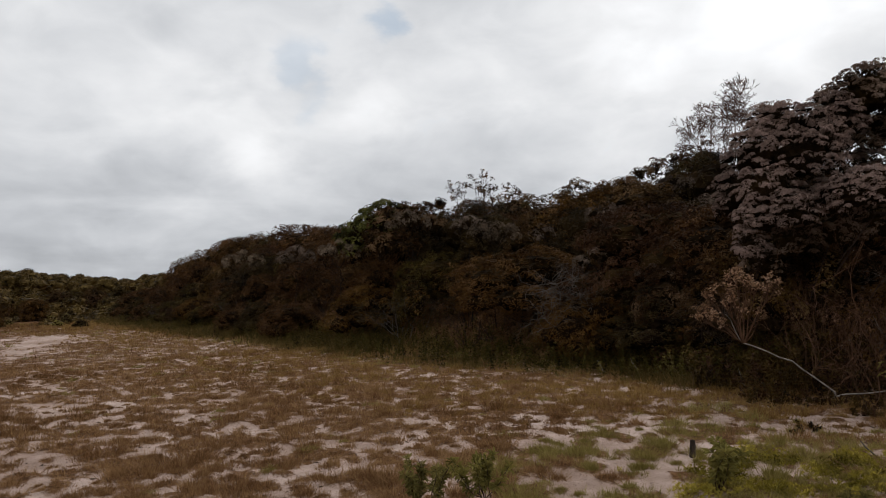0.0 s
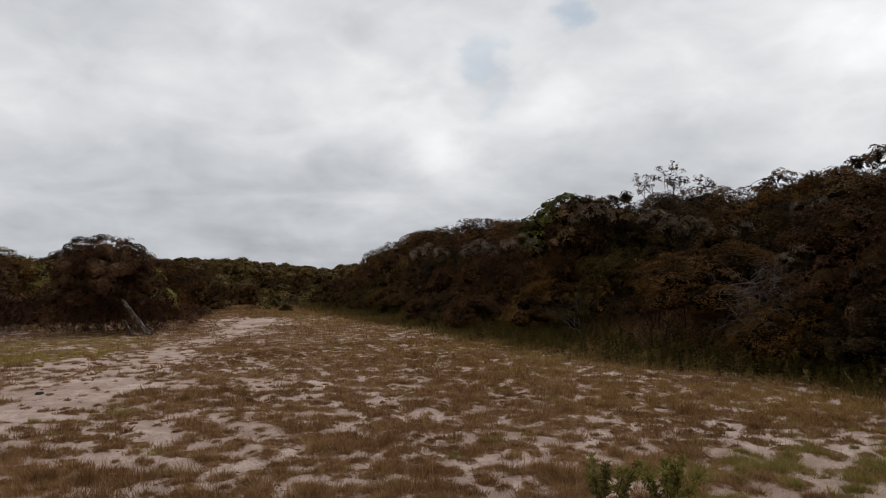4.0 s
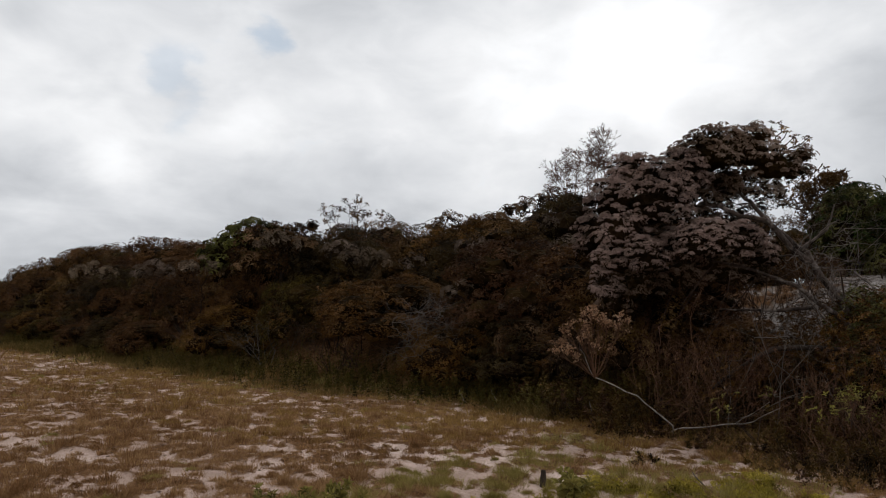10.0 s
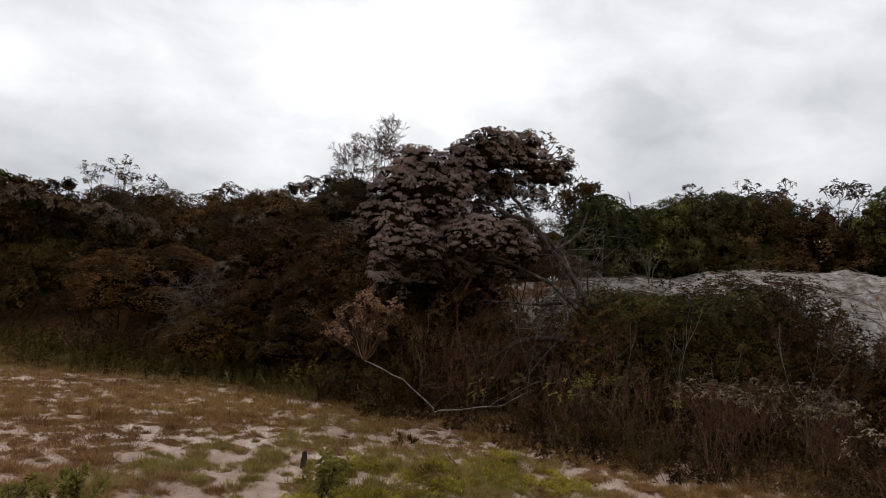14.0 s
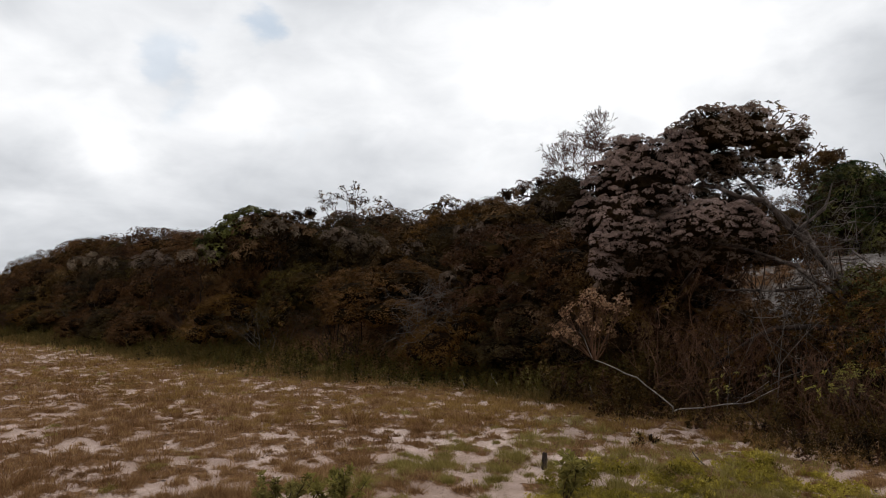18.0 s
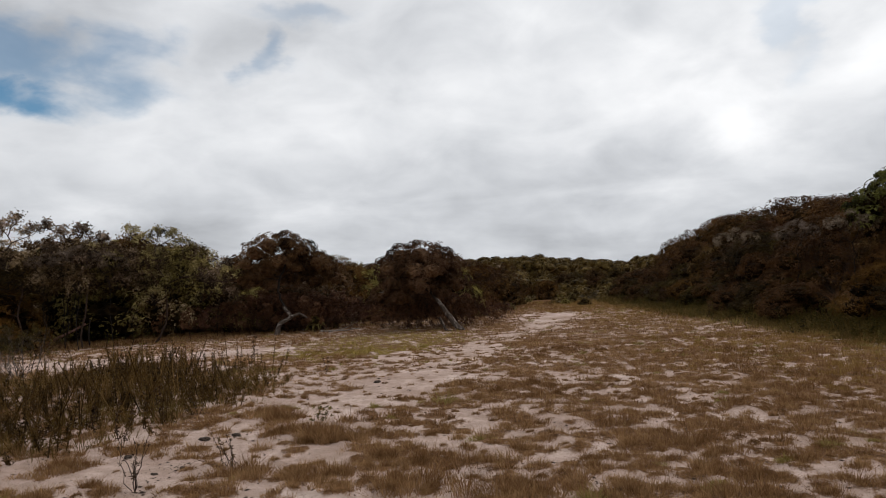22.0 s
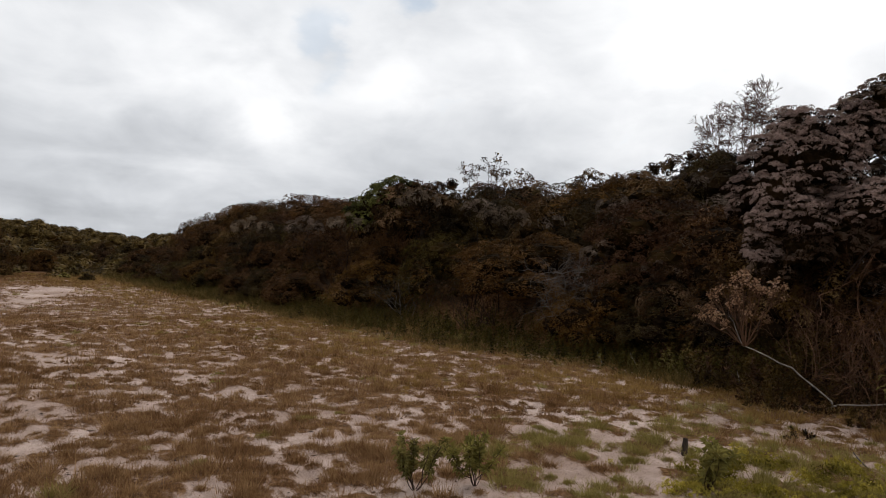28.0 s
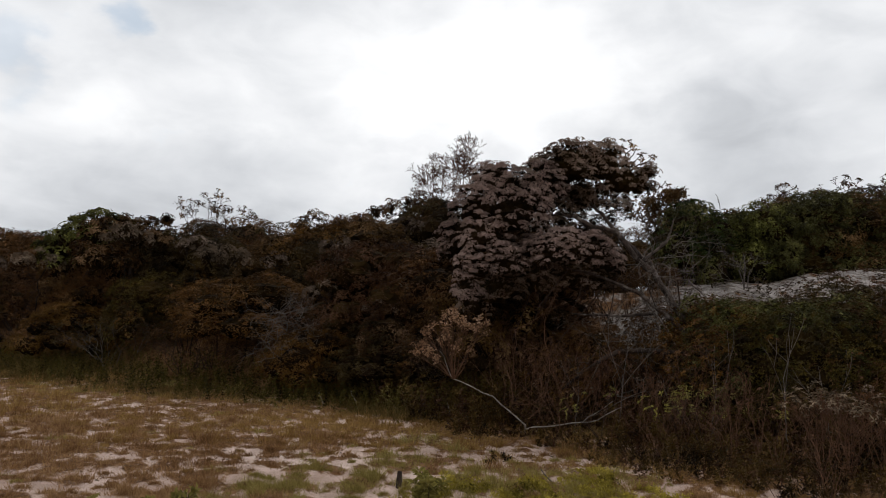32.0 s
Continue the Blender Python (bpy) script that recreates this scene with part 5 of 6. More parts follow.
tree("green_shrub", "bright dark-green bushy shrub behind the dune", [level(-68.5, 15.5), place(-68.5, 4.0, 15.5), place(-68.5, 5.0, 15.5)],
     [(-68.3, 6.3, 15.2, 0.5), (-67.5, 5.0, 15.0, 0.5), (-69.2, 5.5, 15.2, 0.5), (-68.3, 7.7, 15.6, 0.35)], LEAF_BUSHY, BARK, 0.06, 0.07, category="shrub")


# sparse tree with single leaves on bare stems, and the leafless twig crown
def thin_tree(name, label, foot, reach, leaf, bark, depth, spread, size, share, r=0.03, steps=3, category="tree"):
    ob = root(name, *foot, label, category)
    segs, tips = [], []
    for e, length in reach:
        mid = (e - foot) * 0.55
        segs += bend((0, 0, -0.2), mid, r, r * 0.6, 0.05, 5)
        segs += bend(mid, e - foot - unit(e - foot) * length * 0.8, r * 0.6, r * 0.42, 0.05, 4)
        for _ in range(2):
            sprout(e - foot - unit(e - foot) * length * rng.uniform(0.7, 1.1), e - foot + rng.standard_normal(3) * 0.6, length * 0.36, r * 0.34, depth, spread, 0.03, segs, tips, (2, 4))
    segs = [(*g[:6], max(g[6], 0.0036), max(g[7], 0.0032)) for g in segs]
    link_mesh("trunk", *rods(segs, 4), bark, ob, smooth=True)
    if leaf:
        tips = np.array(tips)
        tips = tips[rng.random(len(tips)) < share]
        link_mesh("foliage", *rosettes(tips[:, :3], unit(tips[:, 3:] + [0, 0, 0.2]), size * rng.uniform(0.6, 1.2, len(tips)), 4, 0.5), leaf, ob)
    return ob


thin_tree("sparse_tree", "thin half-bare tree with few dark leaves on the skyline", level(-30.5, 20.0),
          [(place(-28.2, 8.1, 20), 0.8), (place(-29.3, 7.5, 20), 0.7), (place(-30.9, 8.6, 20), 0.9), (place(-31.8, 8.0, 20), 0.7), (place(-33.2, 7.5, 20), 0.6), (place(-30.2, 7.7, 20.3), 0.8)],
          LEAF_DARK, TWIG, 3, 0.45, 0.085, 0.33, 0.022)
thin_tree("bare_tree", "leafless grey tree with a fine round twig crown", level(-49.2, 18.5),
          [(place(-48.1, 11.3, 18.5), 1.0), (place(-49.5, 12.2, 18.5), 1.0), (place(-50.6, 12.7, 18.6), 1.2), (place(-51.5, 12.2, 18.6), 1.1), (place(-52.2, 11.6, 18.6), 1.0), (place(-49.6, 11.6, 18.7), 1.1), (place(-47.1, 10.7, 18.4), 1.0)],
          LEAF_BROWN, TWIG_RED, 5, 0.40, 0.05, 0.04, 0.03)
thin_tree("dead_stem", "thin bare dead stem standing above green shrubs", level(-70.2, 16.0), [(place(-70.2, 9.9, 16), 0.3)], None, TWIG_GREY, 0, 0.1, 0.05, 0, 0.015)
thin_tree("sapling_tree", "pale crooked sapling on the dune crest", level(-72.0, 13.8), [(place(-72.0, 5.6, 13.8), 0.7), (place(-71.2, 4.9, 13.8), 0.6), (place(-72.7, 5.0, 13.8), 0.5)], LEAF_OLIVE, TWIG_GREY, 3, 0.5, 0.06, 0.6, 0.014)
for b, u, d, wide in ((-74.3, 9.5, 16.5, 1.4), (-78.8, 10.0, 16.5, 2.0), (-81.6, 9.8, 16.0, 1.6), (-84.8, 10.2, 16.0, 2.2), (-70.4, 8.6, 16.4, 1.0)):
    thin_tree("sparse_tree", "thin tree top with loose olive leaf sprays on the skyline", level(b, d), [(place(b + k * wide * 0.5, u - 0.5 * abs(k), d), 0.7) for k in (-1, 0, 1)], LEAF_DARK, TWIG, 3, 0.5, 0.07, 0.75, 0.018)


# rust coloured dry shrub with its long pale branch
def dry_shrub():
    d0 = 9.6
    foot = level(-55.7, d0)
    ob = root("rusty_shrub", *foot, "dry rust-brown shrub with pale leaf tips and long bare branches", "shrub")
    segs = []
    ways = [[(foot, 0.014), (place(-55.7, -8.7, d0), 0.012), (place(-53.1, -6.6, d0), 0.010), (place(-49.8, -5.3, d0), 0.008), (place(-48.8, -3.2, d0), 0.005)],
            [(place(-55.7, -9.0, d0), 0.010), (place(-58.6, -8.5, d0), 0.009), (place(-61.3, -8.0, d0), 0.007), (place(-63.1, -6.9, d0), 0.004)],
            [(place(-60.0, -8.3, d0), 0.006), (place(-62.4, -6.5, d0), 0.003)],
            [(place(-55.7, -9.1, d0), 0.007), (place(-53.7, -9.7, d0), 0.003)]]
    for line in ways:
        for (a, ra), (b, rb) in zip(line[:-1], line[1:]):
            segs += bend(a - foot, b - foot, ra, rb, 0.05, 4)
    link_mesh("branch", *rods(segs, 5), BARK_PALE, ob, "pale bare branch", smooth=True)
    segs, tips = [], []
    start = place(-50.0, -5.4, d0) - foot
    for b, u in ((-46.6, -3.3), (-46.8, -2.2), (-47.4, -1.3), (-48.1, -0.5), (-49.0, 0.1), (-49.6, 0.5), (-50.3, -0.2), (-51.1, -0.6), (-51.9, -1.1),
                 (-52.6, -0.3), (-47.5, -3.1), (-48.7, -2.0), (-50.1, -2.2), (-51.2, -2.6), (-48.3, -3.6), (-49.4, -1.1)):
        e = place(b, u, d0 + rng.uniform(-0.25, 0.25)) - foot
        near = start + (e - start) * 0.55
        segs += bend(start, near, 0.009, 0.006, 0.07, 4)
        for _ in range(3):
            sprout(near, (e - near) + rng.standard_normal(3) * 0.10, np.linalg.norm(e - near) * 0.42, 0.005, 2, 0.32, 0.10, segs, tips, (2, 4))
    link_mesh("twig", *rods([(*g[:6], max(g[6], 0.003), max(g[7], 0.0025)) for g in segs], 3), TWIG_RUST, ob, smooth=True)
    tips = np.repeat(np.array(tips), 2, 0)
    at = tips[:, :3] - tips[:, 3:] * rng.uniform(0, 0.08, (len(tips), 1)) + rng.standard_normal((len(tips), 3)) * 0.012
    link_mesh("foliage", *rosettes(at, unit(tips[:, 3:] + rng.standard_normal((len(tips), 3)) * 0.3), np.full(len(tips), 0.026), 6, 0.5, 0.2, 1.2), LEAF_RUST, ob)


dry_shrub()


# grey dead brushwood caught in the thicket
def brushwood(name, label, foot, width, tall, count, bark, reach=0.36, low=0.0):
    ob = root(name, *foot, label, "brushwood")
    segs, tips, nodes = [], [], [np.array([0, 0, -0.1])]
    for _ in range(count):
        a = np.array([rng.uniform(-width, width), rng.uniform(-0.4, 0.4), rng.uniform(low, tall)])
        start = min(nodes, key=lambda q: np.linalg.norm(q - a))
        nodes.append(a)
        segs += bend(start, a, 0.005, 0.004, 0.16, 4)
        sprout(a, (rng.normal(), rng.normal() * 0.4, rng.normal() * 0.4 + 0.2), tall * reach, 0.006, 3, 0.6, 0.05, segs, tips)
    link_mesh("twig", *rods(segs, 3), bark, ob, smooth=True)
    return ob


brushwood("brushwood", "tangle of grey dead twigs under the thicket", level(-37.2, 12.7), 0.66, 1.5, 76, TWIG_GREY, 0.12, 0.62)
brushwood("brushwood", "tangle of dark dead twigs below the leaning tree", level(-60.0, 10.6), 1.6, 1.4, 26, TWIG_RUST)
brushwood("brushwood", "tangle of brown twigs below the dark shrubs", level(-50.5, 11.4), 1.2, 1.2, 18, TWIG)
brushwood("brushwood", "fine grey dead twigs round the stem of the leaning tree", level(-66.8, 11.5), 0.8, 2.3, 46, TWIG_GREY, 0.13, 0.9)
brushwood("brushwood", "tangle of grey twigs at the foot of the leaning tree", level(-66.0, 10.9), 1.1, 1.3, 26, TWIG_GREY)

# fallen stem lying behind the rusty shrub
log = root("fallen_log", *place(-62.9, -2.7, 10.6), "dark fallen stem lying across the undergrowth", "log")
o = place(-62.9, -2.7, 10.6)
for a, b, ra, rb in ((o, place(-67.7, -2.6, 10.8), 0.035, 0.04), (o, place(-58.5, -5.8, 10.2), 0.035, 0.014), (place(-67.7, -2.6, 10.8), level(-69.5, 10.9), 0.04, 0.045)):
    link_mesh("bough", *rods(bend(a - o, b - o, ra, rb, 0.04, 5), 7), BARK, log, smooth=True)

# leafy shrubs in front of the dune and patches of silvery leaves in the thicket
for b, d, h, kind in ((-83.0, 10.2, 0.5, 5), (-86.5, 9.8, 0.4, 5), (-90, 10.1, 0.6, 4), (-53.0, 12.6, 2.0, 0), (-56.5, 12.8, 1.5, 2), (-60.0, 13.2, 1.4, 4),
                      (-62.5, 13.0, 1.0, 4), (-49.8, 12.3, 1.9, 1), (-46.6, 12.6, 1.7, 0), (-67.2, 11.4, 0.7, 4), (-56.2, 12.0, 1.0, 0)):
    p = level(b, d)
    set_shrub(kind, p[0], p[1], h, 1.0, group="shrubs before the dune")


for b, d, up, kind in ((-59.4, 11.0, -2.0, 4), (-61.0, 10.8, -2.6, 4), (-62.6, 11.2, -1.6, 5), (-64.0, 10.9, -3.0, 4), (-65.2, 11.3, -1.0, 4), (-66.4, 10.8, -2.2, 5), (-67.6, 11.1, 0.4, 4), (-60.4, 11.6, -0.8, 2), (-63.4, 11.8, 0.3, 4), (-66.0, 12.0, 1.4, 4), (-68.2, 12.0, 2.2, 4), (-69.6, 12.2, 2.4, 4),
                        (-69.0, 11.4, 1.9, 4), (-70.4, 11.2, 1.4, 4), (-71.6, 11.2, 1.2, 6), (-72.6, 11.0, 1.0, 3), (-73.6, 11.3, 1.6, 6), (-74.4, 10.8, 0.8, 3),
                        (-75.4, 11.2, 1.7, 6), (-76.2, 10.7, 1.0, 3), (-77.2, 11.2, 2.0, 6), (-78.4, 11.0, 1.2, 3), (-70.0, 11.8, 2.0, 6), (-71.2, 11.9, 1.7, 4), (-72.8, 11.8, 1.6, 3), (-74.6, 11.9, 1.9, 4), (-76.4, 11.8, 2.1, 3), (-79.6, 10.8, -0.6, 5), (-81.0, 10.6, -1.2, 4),
                        (-78.2, 11.9, 3.9, 5), (-79.4, 12.0, 4.6, 4), (-80.6, 11.8, 4.2, 5), (-81.6, 11.6, 2.6, 5), (-77.2, 11.8, 2.8, 4), (-80.4, 11.3, 2.4, 4), (-82.4, 11.2, 1.2, 4), (-83.6, 10.8, -0.6, 5), (-79.2, 11.5, 2.9, 3), (-84.8, 10.6, -1.8, 4)):
    p = level(b, d)
    set_shrub(kind, p[0], p[1], EYE + d * math.tan(radians(up)) - p[2] + 0.12, 1.0, group="shrubs before the dune", sink=0.1)


for b, d, up, kind in ((-69.8, 16.0, 7.6, 6), (-71.2, 15.6, 7.9, 6), (-72.6, 16.2, 8.2, 6), (-73.8, 15.5, 8.4, 6), (-75.0, 16.2, 9.0, 0), (-76.6, 15.6, 9.4, 6), (-78.4, 15.8, 9.4, 6)):
    p = level(b, d)
    set_shrub(kind, p[0], p[1], EYE + d * math.tan(radians(up)) - p[2], 0.95, group="shrubs behind the dune")


for b, d, up, kind in ((-63.6, 13.2, 4.2, 4), (-65.2, 13.5, 4.6, 4), (-66.6, 13.4, 4.4, 4), (-61.8, 13.2, 4.0, 4), (-88.5, 12.0, 0.4, 4), (-90.5, 11.2, 0.3, 2)):
    p = level(b, d)
    set_shrub(kind, p[0], p[1], EYE + d * math.tan(radians(up)) - p[2], 0.75, group="shrubs before the dune")


def dune_litter():
    """Roots, twigs and dead leaves washed down the sand."""
    n = 900
    y = rng.uniform(-5, 5.5, n)
    x = foot_x(y) + rng.uniform(0.6, 4.6, n)
    a, length = rng.normal(1.2, 0.5, n), rng.uniform(0.06, 0.45, n)
    x2, y2 = x + np.cos(a) * length, y + np.sin(a) * length
    p = np.stack([x, y, land(x, y) + 0.008], 1)
    q = np.stack([x2, y2, land(x2, y2) + rng.uniform(0.0, 0.06, n)], 1)
    thick = rng.uniform(0.004, 0.011, n)
    v, t = rods(np.concatenate([p, q, thick[:, None], thick[:, None] * 0.6], 1), 4)
    tagged(link_mesh("dune_litter", v, t, TWIG_DEAD), "grey twigs and roots strewn on the dune", "litter", kind="stuff")


dune_litter()


def silver_patch(bearing, up, distance, radius):
    ob = root("silvery_shrub", *level(bearing, distance), "shrub with a cap of silvery pale leaves in the thicket", "shrub", "silvery shrubs")
    c = place(bearing, up, distance) - np.array(ob.location)
    side = np.array([math.cos(radians(bearing)), math.sin(radians(bearing)), 0])
    pts = [c + side * k * radius + np.array([0, 0, -abs(k) * radius * 0.4]) for k in (-0.8, 0, 0.8)]
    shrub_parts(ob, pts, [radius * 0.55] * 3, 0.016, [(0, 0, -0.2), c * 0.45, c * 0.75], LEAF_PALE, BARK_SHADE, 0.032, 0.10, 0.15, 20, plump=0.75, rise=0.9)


for b, u, d, r in ((-31.5, 4.1, 15.5, 0.38), (-35.3, 3.7, 15.0, 0.16), (-45.7, 7.0, 15.5, 0.26), (-43.6, 0.2, 12.6, 0.22), (-45.5, 1.7, 12.9, 0.25), (-24.5, 5.2, 18.0, 0.4), (-29.5, 4.6, 16.0, 0.3), (-40.5, 5.2, 15.0, 0.28), (-39.4, 1.6, 13.4, 0.25), (-19.0, 3.0, 20.0, 0.4), (-15.5, 2.6, 22.5, 0.45), (-11.5, 2.4, 26.0, 0.5), (-48.0, 5.2, 14.5, 0.3), (38.6, 3.4, 25.7, 0.5), (36.6, 2.9, 25.6, 0.45), (40.8, 3.0, 25.8, 0.35)):
    silver_patch(b, u, d, r)

# ---------------------------------------------------------------- the far side of the clearing
A = level(24.8, 25.6)
tree("clearing_tree", "small spreading tree with a crooked lichen-spotted trunk on sand",
     [A, place(24.4, -2.6, 25.6), place(23.5, -2.1, 25.6), place(24.3, -0.7, 25.7), place(24.3, 0.9, 25.8), place(23.8, 2.2, 25.8)],
     [(26.1, 2.98, 25.8, 0.42), (25.0, 3.58, 25.6, 0.42), (23.6, 3.68, 25.8, 0.42), (22.5, 3.08, 25.8, 0.42), (21.3, 2.08, 26, 0.4), (26.8, 2.18, 26, 0.36),
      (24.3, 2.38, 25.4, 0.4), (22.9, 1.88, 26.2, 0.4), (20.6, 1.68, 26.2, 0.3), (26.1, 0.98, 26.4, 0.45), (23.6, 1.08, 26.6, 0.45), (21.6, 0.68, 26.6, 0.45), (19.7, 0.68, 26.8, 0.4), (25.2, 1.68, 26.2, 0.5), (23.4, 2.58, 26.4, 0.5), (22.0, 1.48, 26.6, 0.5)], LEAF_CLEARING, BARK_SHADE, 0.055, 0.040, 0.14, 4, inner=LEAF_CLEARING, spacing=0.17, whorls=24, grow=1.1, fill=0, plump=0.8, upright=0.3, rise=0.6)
extra_limb(bpy.data.objects["clearing_tree"], [[(A - [0, 0, 0.15], 0.115), (place(24.4, -2.6, 25.6), 0.085), (place(23.5, -2.1, 25.55), 0.07), (place(24.1, -1.3, 25.6), 0.06)],
           [(place(23.6, -2.1, 25.5), 0.06), (place(22.9, -1.9, 25.4), 0.045), (place(22.3, -2.3, 25.3), 0.03)]], BARK_LICHEN, "lower_stem", "crooked stem spotted with pale lichen")
twig_a = root("dry_shrub", *level(21.9, 27.4), "reddish dry twiggy shrub under a small tree", "shrub")
segs, tips = [], []
for k in range(20):
    sprout((rng.normal() * 0.8, rng.normal() * 0.5, -0.1), (rng.normal() * 0.45, rng.normal() * 0.45, 1), 0.5, 0.012, 4, 0.45, 0.03, segs, tips)
link_mesh("stem", *rods(segs, 3), TWIG_RED, twig_a, smooth=True)
tips = np.array(tips)
link_mesh("foliage", *rosettes(tips[:, :3], unit(tips[:, 3:]), np.full(len(tips), 0.10), 5, 0.4), LEAF_RUSTY2, twig_a)
for b, d, k in ((13.5, 24.6, 0.85), (9.0, 26.5, 0.62), (7.2, 28.5, 0.5), (17.5, 29.0, 0.7), (26.4, 28.0, 0.95), (24.4, 28.4, 1.1), (20.6, 26.8, 0.9), (22.9, 28.3, 1.1), (19.0, 27.5, 0.9), (12.6, 25.4, 0.95), (9.4, 24.8, 0.8), (14.8, 25.6, 0.8), (10.4, 25.9, 0.9)):
    copy_thing(twig_a, pose(*level(b, d), 0, 0, 40 * d) @ Matrix.Diagonal((k, k, k, 1)))
B = level(9.7, 23.2)
tree("clearing_tree", "leaning small tree with a pale spotted trunk beside the track",
     [B, place(10.4, -3.5, 23.2), place(11.3, -2.1, 23.3), place(12.2, -1.0, 23.4), place(12.8, 0.7, 23.5)],
     [(15.6, 1.28, 23.6, 0.42), (14.4, 2.18, 23.6, 0.45), (13.0, 2.28, 23.5, 0.45), (11.6, 2.08, 23.6, 0.42), (10.5, 1.28, 23.7, 0.36), (13.7, 1.08, 23.2, 0.45), (12.1, 0.98, 23.2, 0.42), (15.3, 0.18, 23.4, 0.40), (13.3, -0.12, 23.3, 0.42), (14.7, -1.02, 23.8, 0.45), (11.9, -0.62, 23.9, 0.45), (10.1, -0.22, 24, 0.4), (16.1, -1.02, 24, 0.4), (14.6, 0.58, 24.2, 0.5), (12.8, 0.98, 24.3, 0.5), (11.2, 0.28, 24.3, 0.45)],
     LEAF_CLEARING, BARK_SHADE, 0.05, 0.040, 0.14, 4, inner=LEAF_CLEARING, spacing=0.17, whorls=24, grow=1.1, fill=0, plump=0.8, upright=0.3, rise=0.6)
extra_limb(bpy.data.objects["clearing_tree.001"], [[(B - [0, 0, 0.1], 0.12), (place(10.4, -3.5, 23.15), 0.10), (place(11.3, -2.1, 23.2), 0.075), (place(11.9, -1.3, 23.3), 0.05)], [(B, 0.06), (place(11.1, -4.0, 23.1), 0.05), (place(11.7, -2.8, 23.0), 0.035)]], BARK_LICHEN, "lower_stem", "leaning stem spotted with pale lichen")

# taller trees on the left
def feather_tree(name, label, stem, clumps, leaf, bark, base, size, group, depth=3):
    """Fine twigs in every direction from each bough, with small leaf sprays at their ends."""
    foot = np.array(stem[0], float)
    ob = root(name, *foot, label, "tree", group)
    stem = [np.asarray(q, float) - foot for q in stem]
    stem[0] = stem[0] - [0, 0, 0.25]
    segs, tips = [], []
    for k, (a, b) in enumerate(zip(stem[:-1], stem[1:])):
        segs += bend(a, b, base * (1 - 0.2 * k), base * (0.8 - 0.2 * k), 0.06, 4)
    nodes = list(stem[1:])
    for b, u, d, r in sorted(clumps, key=lambda q: -q[3]):
        c = place(b, u, d) - foot
        at = min(nodes, key=lambda q: np.linalg.norm(q - c) + max(0, q[2] - c[2]) * 2)
        rows = bend(at, c, base * 0.45, base * 0.25, 0.10, 4, 0.04)
        segs += rows
        nodes.append(np.array(rows[2][:3]))
        for dirn in on_dome(int(4 + 9 * r), -0.35):
            sprout(c, dirn + np.array([0, 0, 0.45]), r * 0.46, 0.010, depth - 1, 0.5, 0.08, segs, tips)
    link_mesh("trunk", *rods([(*g[:6], max(g[6], 0.006), max(g[7], 0.005)) for g in segs], 4), bark, ob, smooth=True)
    tips = np.repeat(np.array(tips), 5, 0)
    c = tips[:, :3] + rng.standard_normal((len(tips), 3)) * [0.07, 0.07, 0.07]
    link_mesh("crown", *rosettes(c, unit(tips[:, 3:] * 0.6 + [0, 0, 0.4] + rng.standard_normal((len(tips), 3)) * 0.45), size * rng.uniform(0.6, 1.3, len(c)), 5, 0.46, 0.1, 1.1), leaf, ob)
    return ob


feather_tree("dark_tree", "dark tree with loose leaf sprays behind the leaning tree", [level(-66.8, 17.5), place(-66.8, 4, 17.5), place(-66.6, 6.5, 17.5)],
             [(-65.0, 8.2, 17.5, 0.26), (-66.2, 9.0, 17.5, 0.26), (-67.3, 8.9, 17.6, 0.24), (-68.2, 8.2, 17.6, 0.22), (-66.4, 8.0, 17.3, 0.34), (-64.6, 7.4, 17.3, 0.3), (-67.3, 7.6, 17.3, 0.3)], LEAF_DARK, TWIG, 0.05, 0.065, "", 3)

# reddish log leaning in the dark hollow
p = level(41.4, 27.4)
ob = root("fallen_log", p[0], p[1], p[2], "reddish bare log leaning in the dark hollow", "log")
link_mesh("bough", *rods(bend((0, 0, -0.05), place(38.2, -1.7, 27.6) - p, 0.045, 0.035, 0.04, 5), 8), TWIG_LOG, ob, smooth=True)
link_mesh("prop", *rods(bend(level(37.9, 27.7) - p - [0, 0, 0.1], place(37.9, -1.4, 27.65) - p, 0.03, 0.02, 0.06, 3), 6), BARK, ob, smooth=True)

feather_tree("thicket_tree", "slender tree with dark leaf clumps standing over the thicket", [level(45.3, 25.5), place(45.5, -1.7, 25.4), place(45.4, 2.0, 25.4), place(45.3, 4.1, 25.4)],
             [(46.2, 4.9, 25.4, 0.30), (45.5, 5.6, 25.4, 0.30), (45.1, 4.9, 25.4, 0.30), (44.1, 4.7, 25.4, 0.28), (44.6, 4.1, 25.4, 0.26), (45.8, 5.8, 25.4, 0.22), (46.7, 4.2, 25.4, 0.28)],
             LEAF_DARK, TWIG, 0.036, 0.050, "trees across the sand", 4)
feather_tree("thicket_tree", "spreading tree with feathery dark leaf clumps and low boughs", [level(42.0, 26.5), place(42.4, -0.9, 26.4), place(42.0, 2.4, 26.4)],
             [(43.1, 5.0, 26.4, 0.3), (42.3, 5.6, 26.4, 0.28), (41.6, 4.7, 26.4, 0.4), (46.6, 3.4, 26.4, 0.35), (47.1, 2.7, 26.4, 0.3), (43.7, 4.1, 26.4, 0.5), (44.8, 2.8, 26.2, 0.6), (42.9, 2.4, 26, 0.6), (46.2, 1.2, 26, 0.6)],
             LEAF_DUSTY_LIT, TWIG, 0.045, 0.060, "trees across the sand")
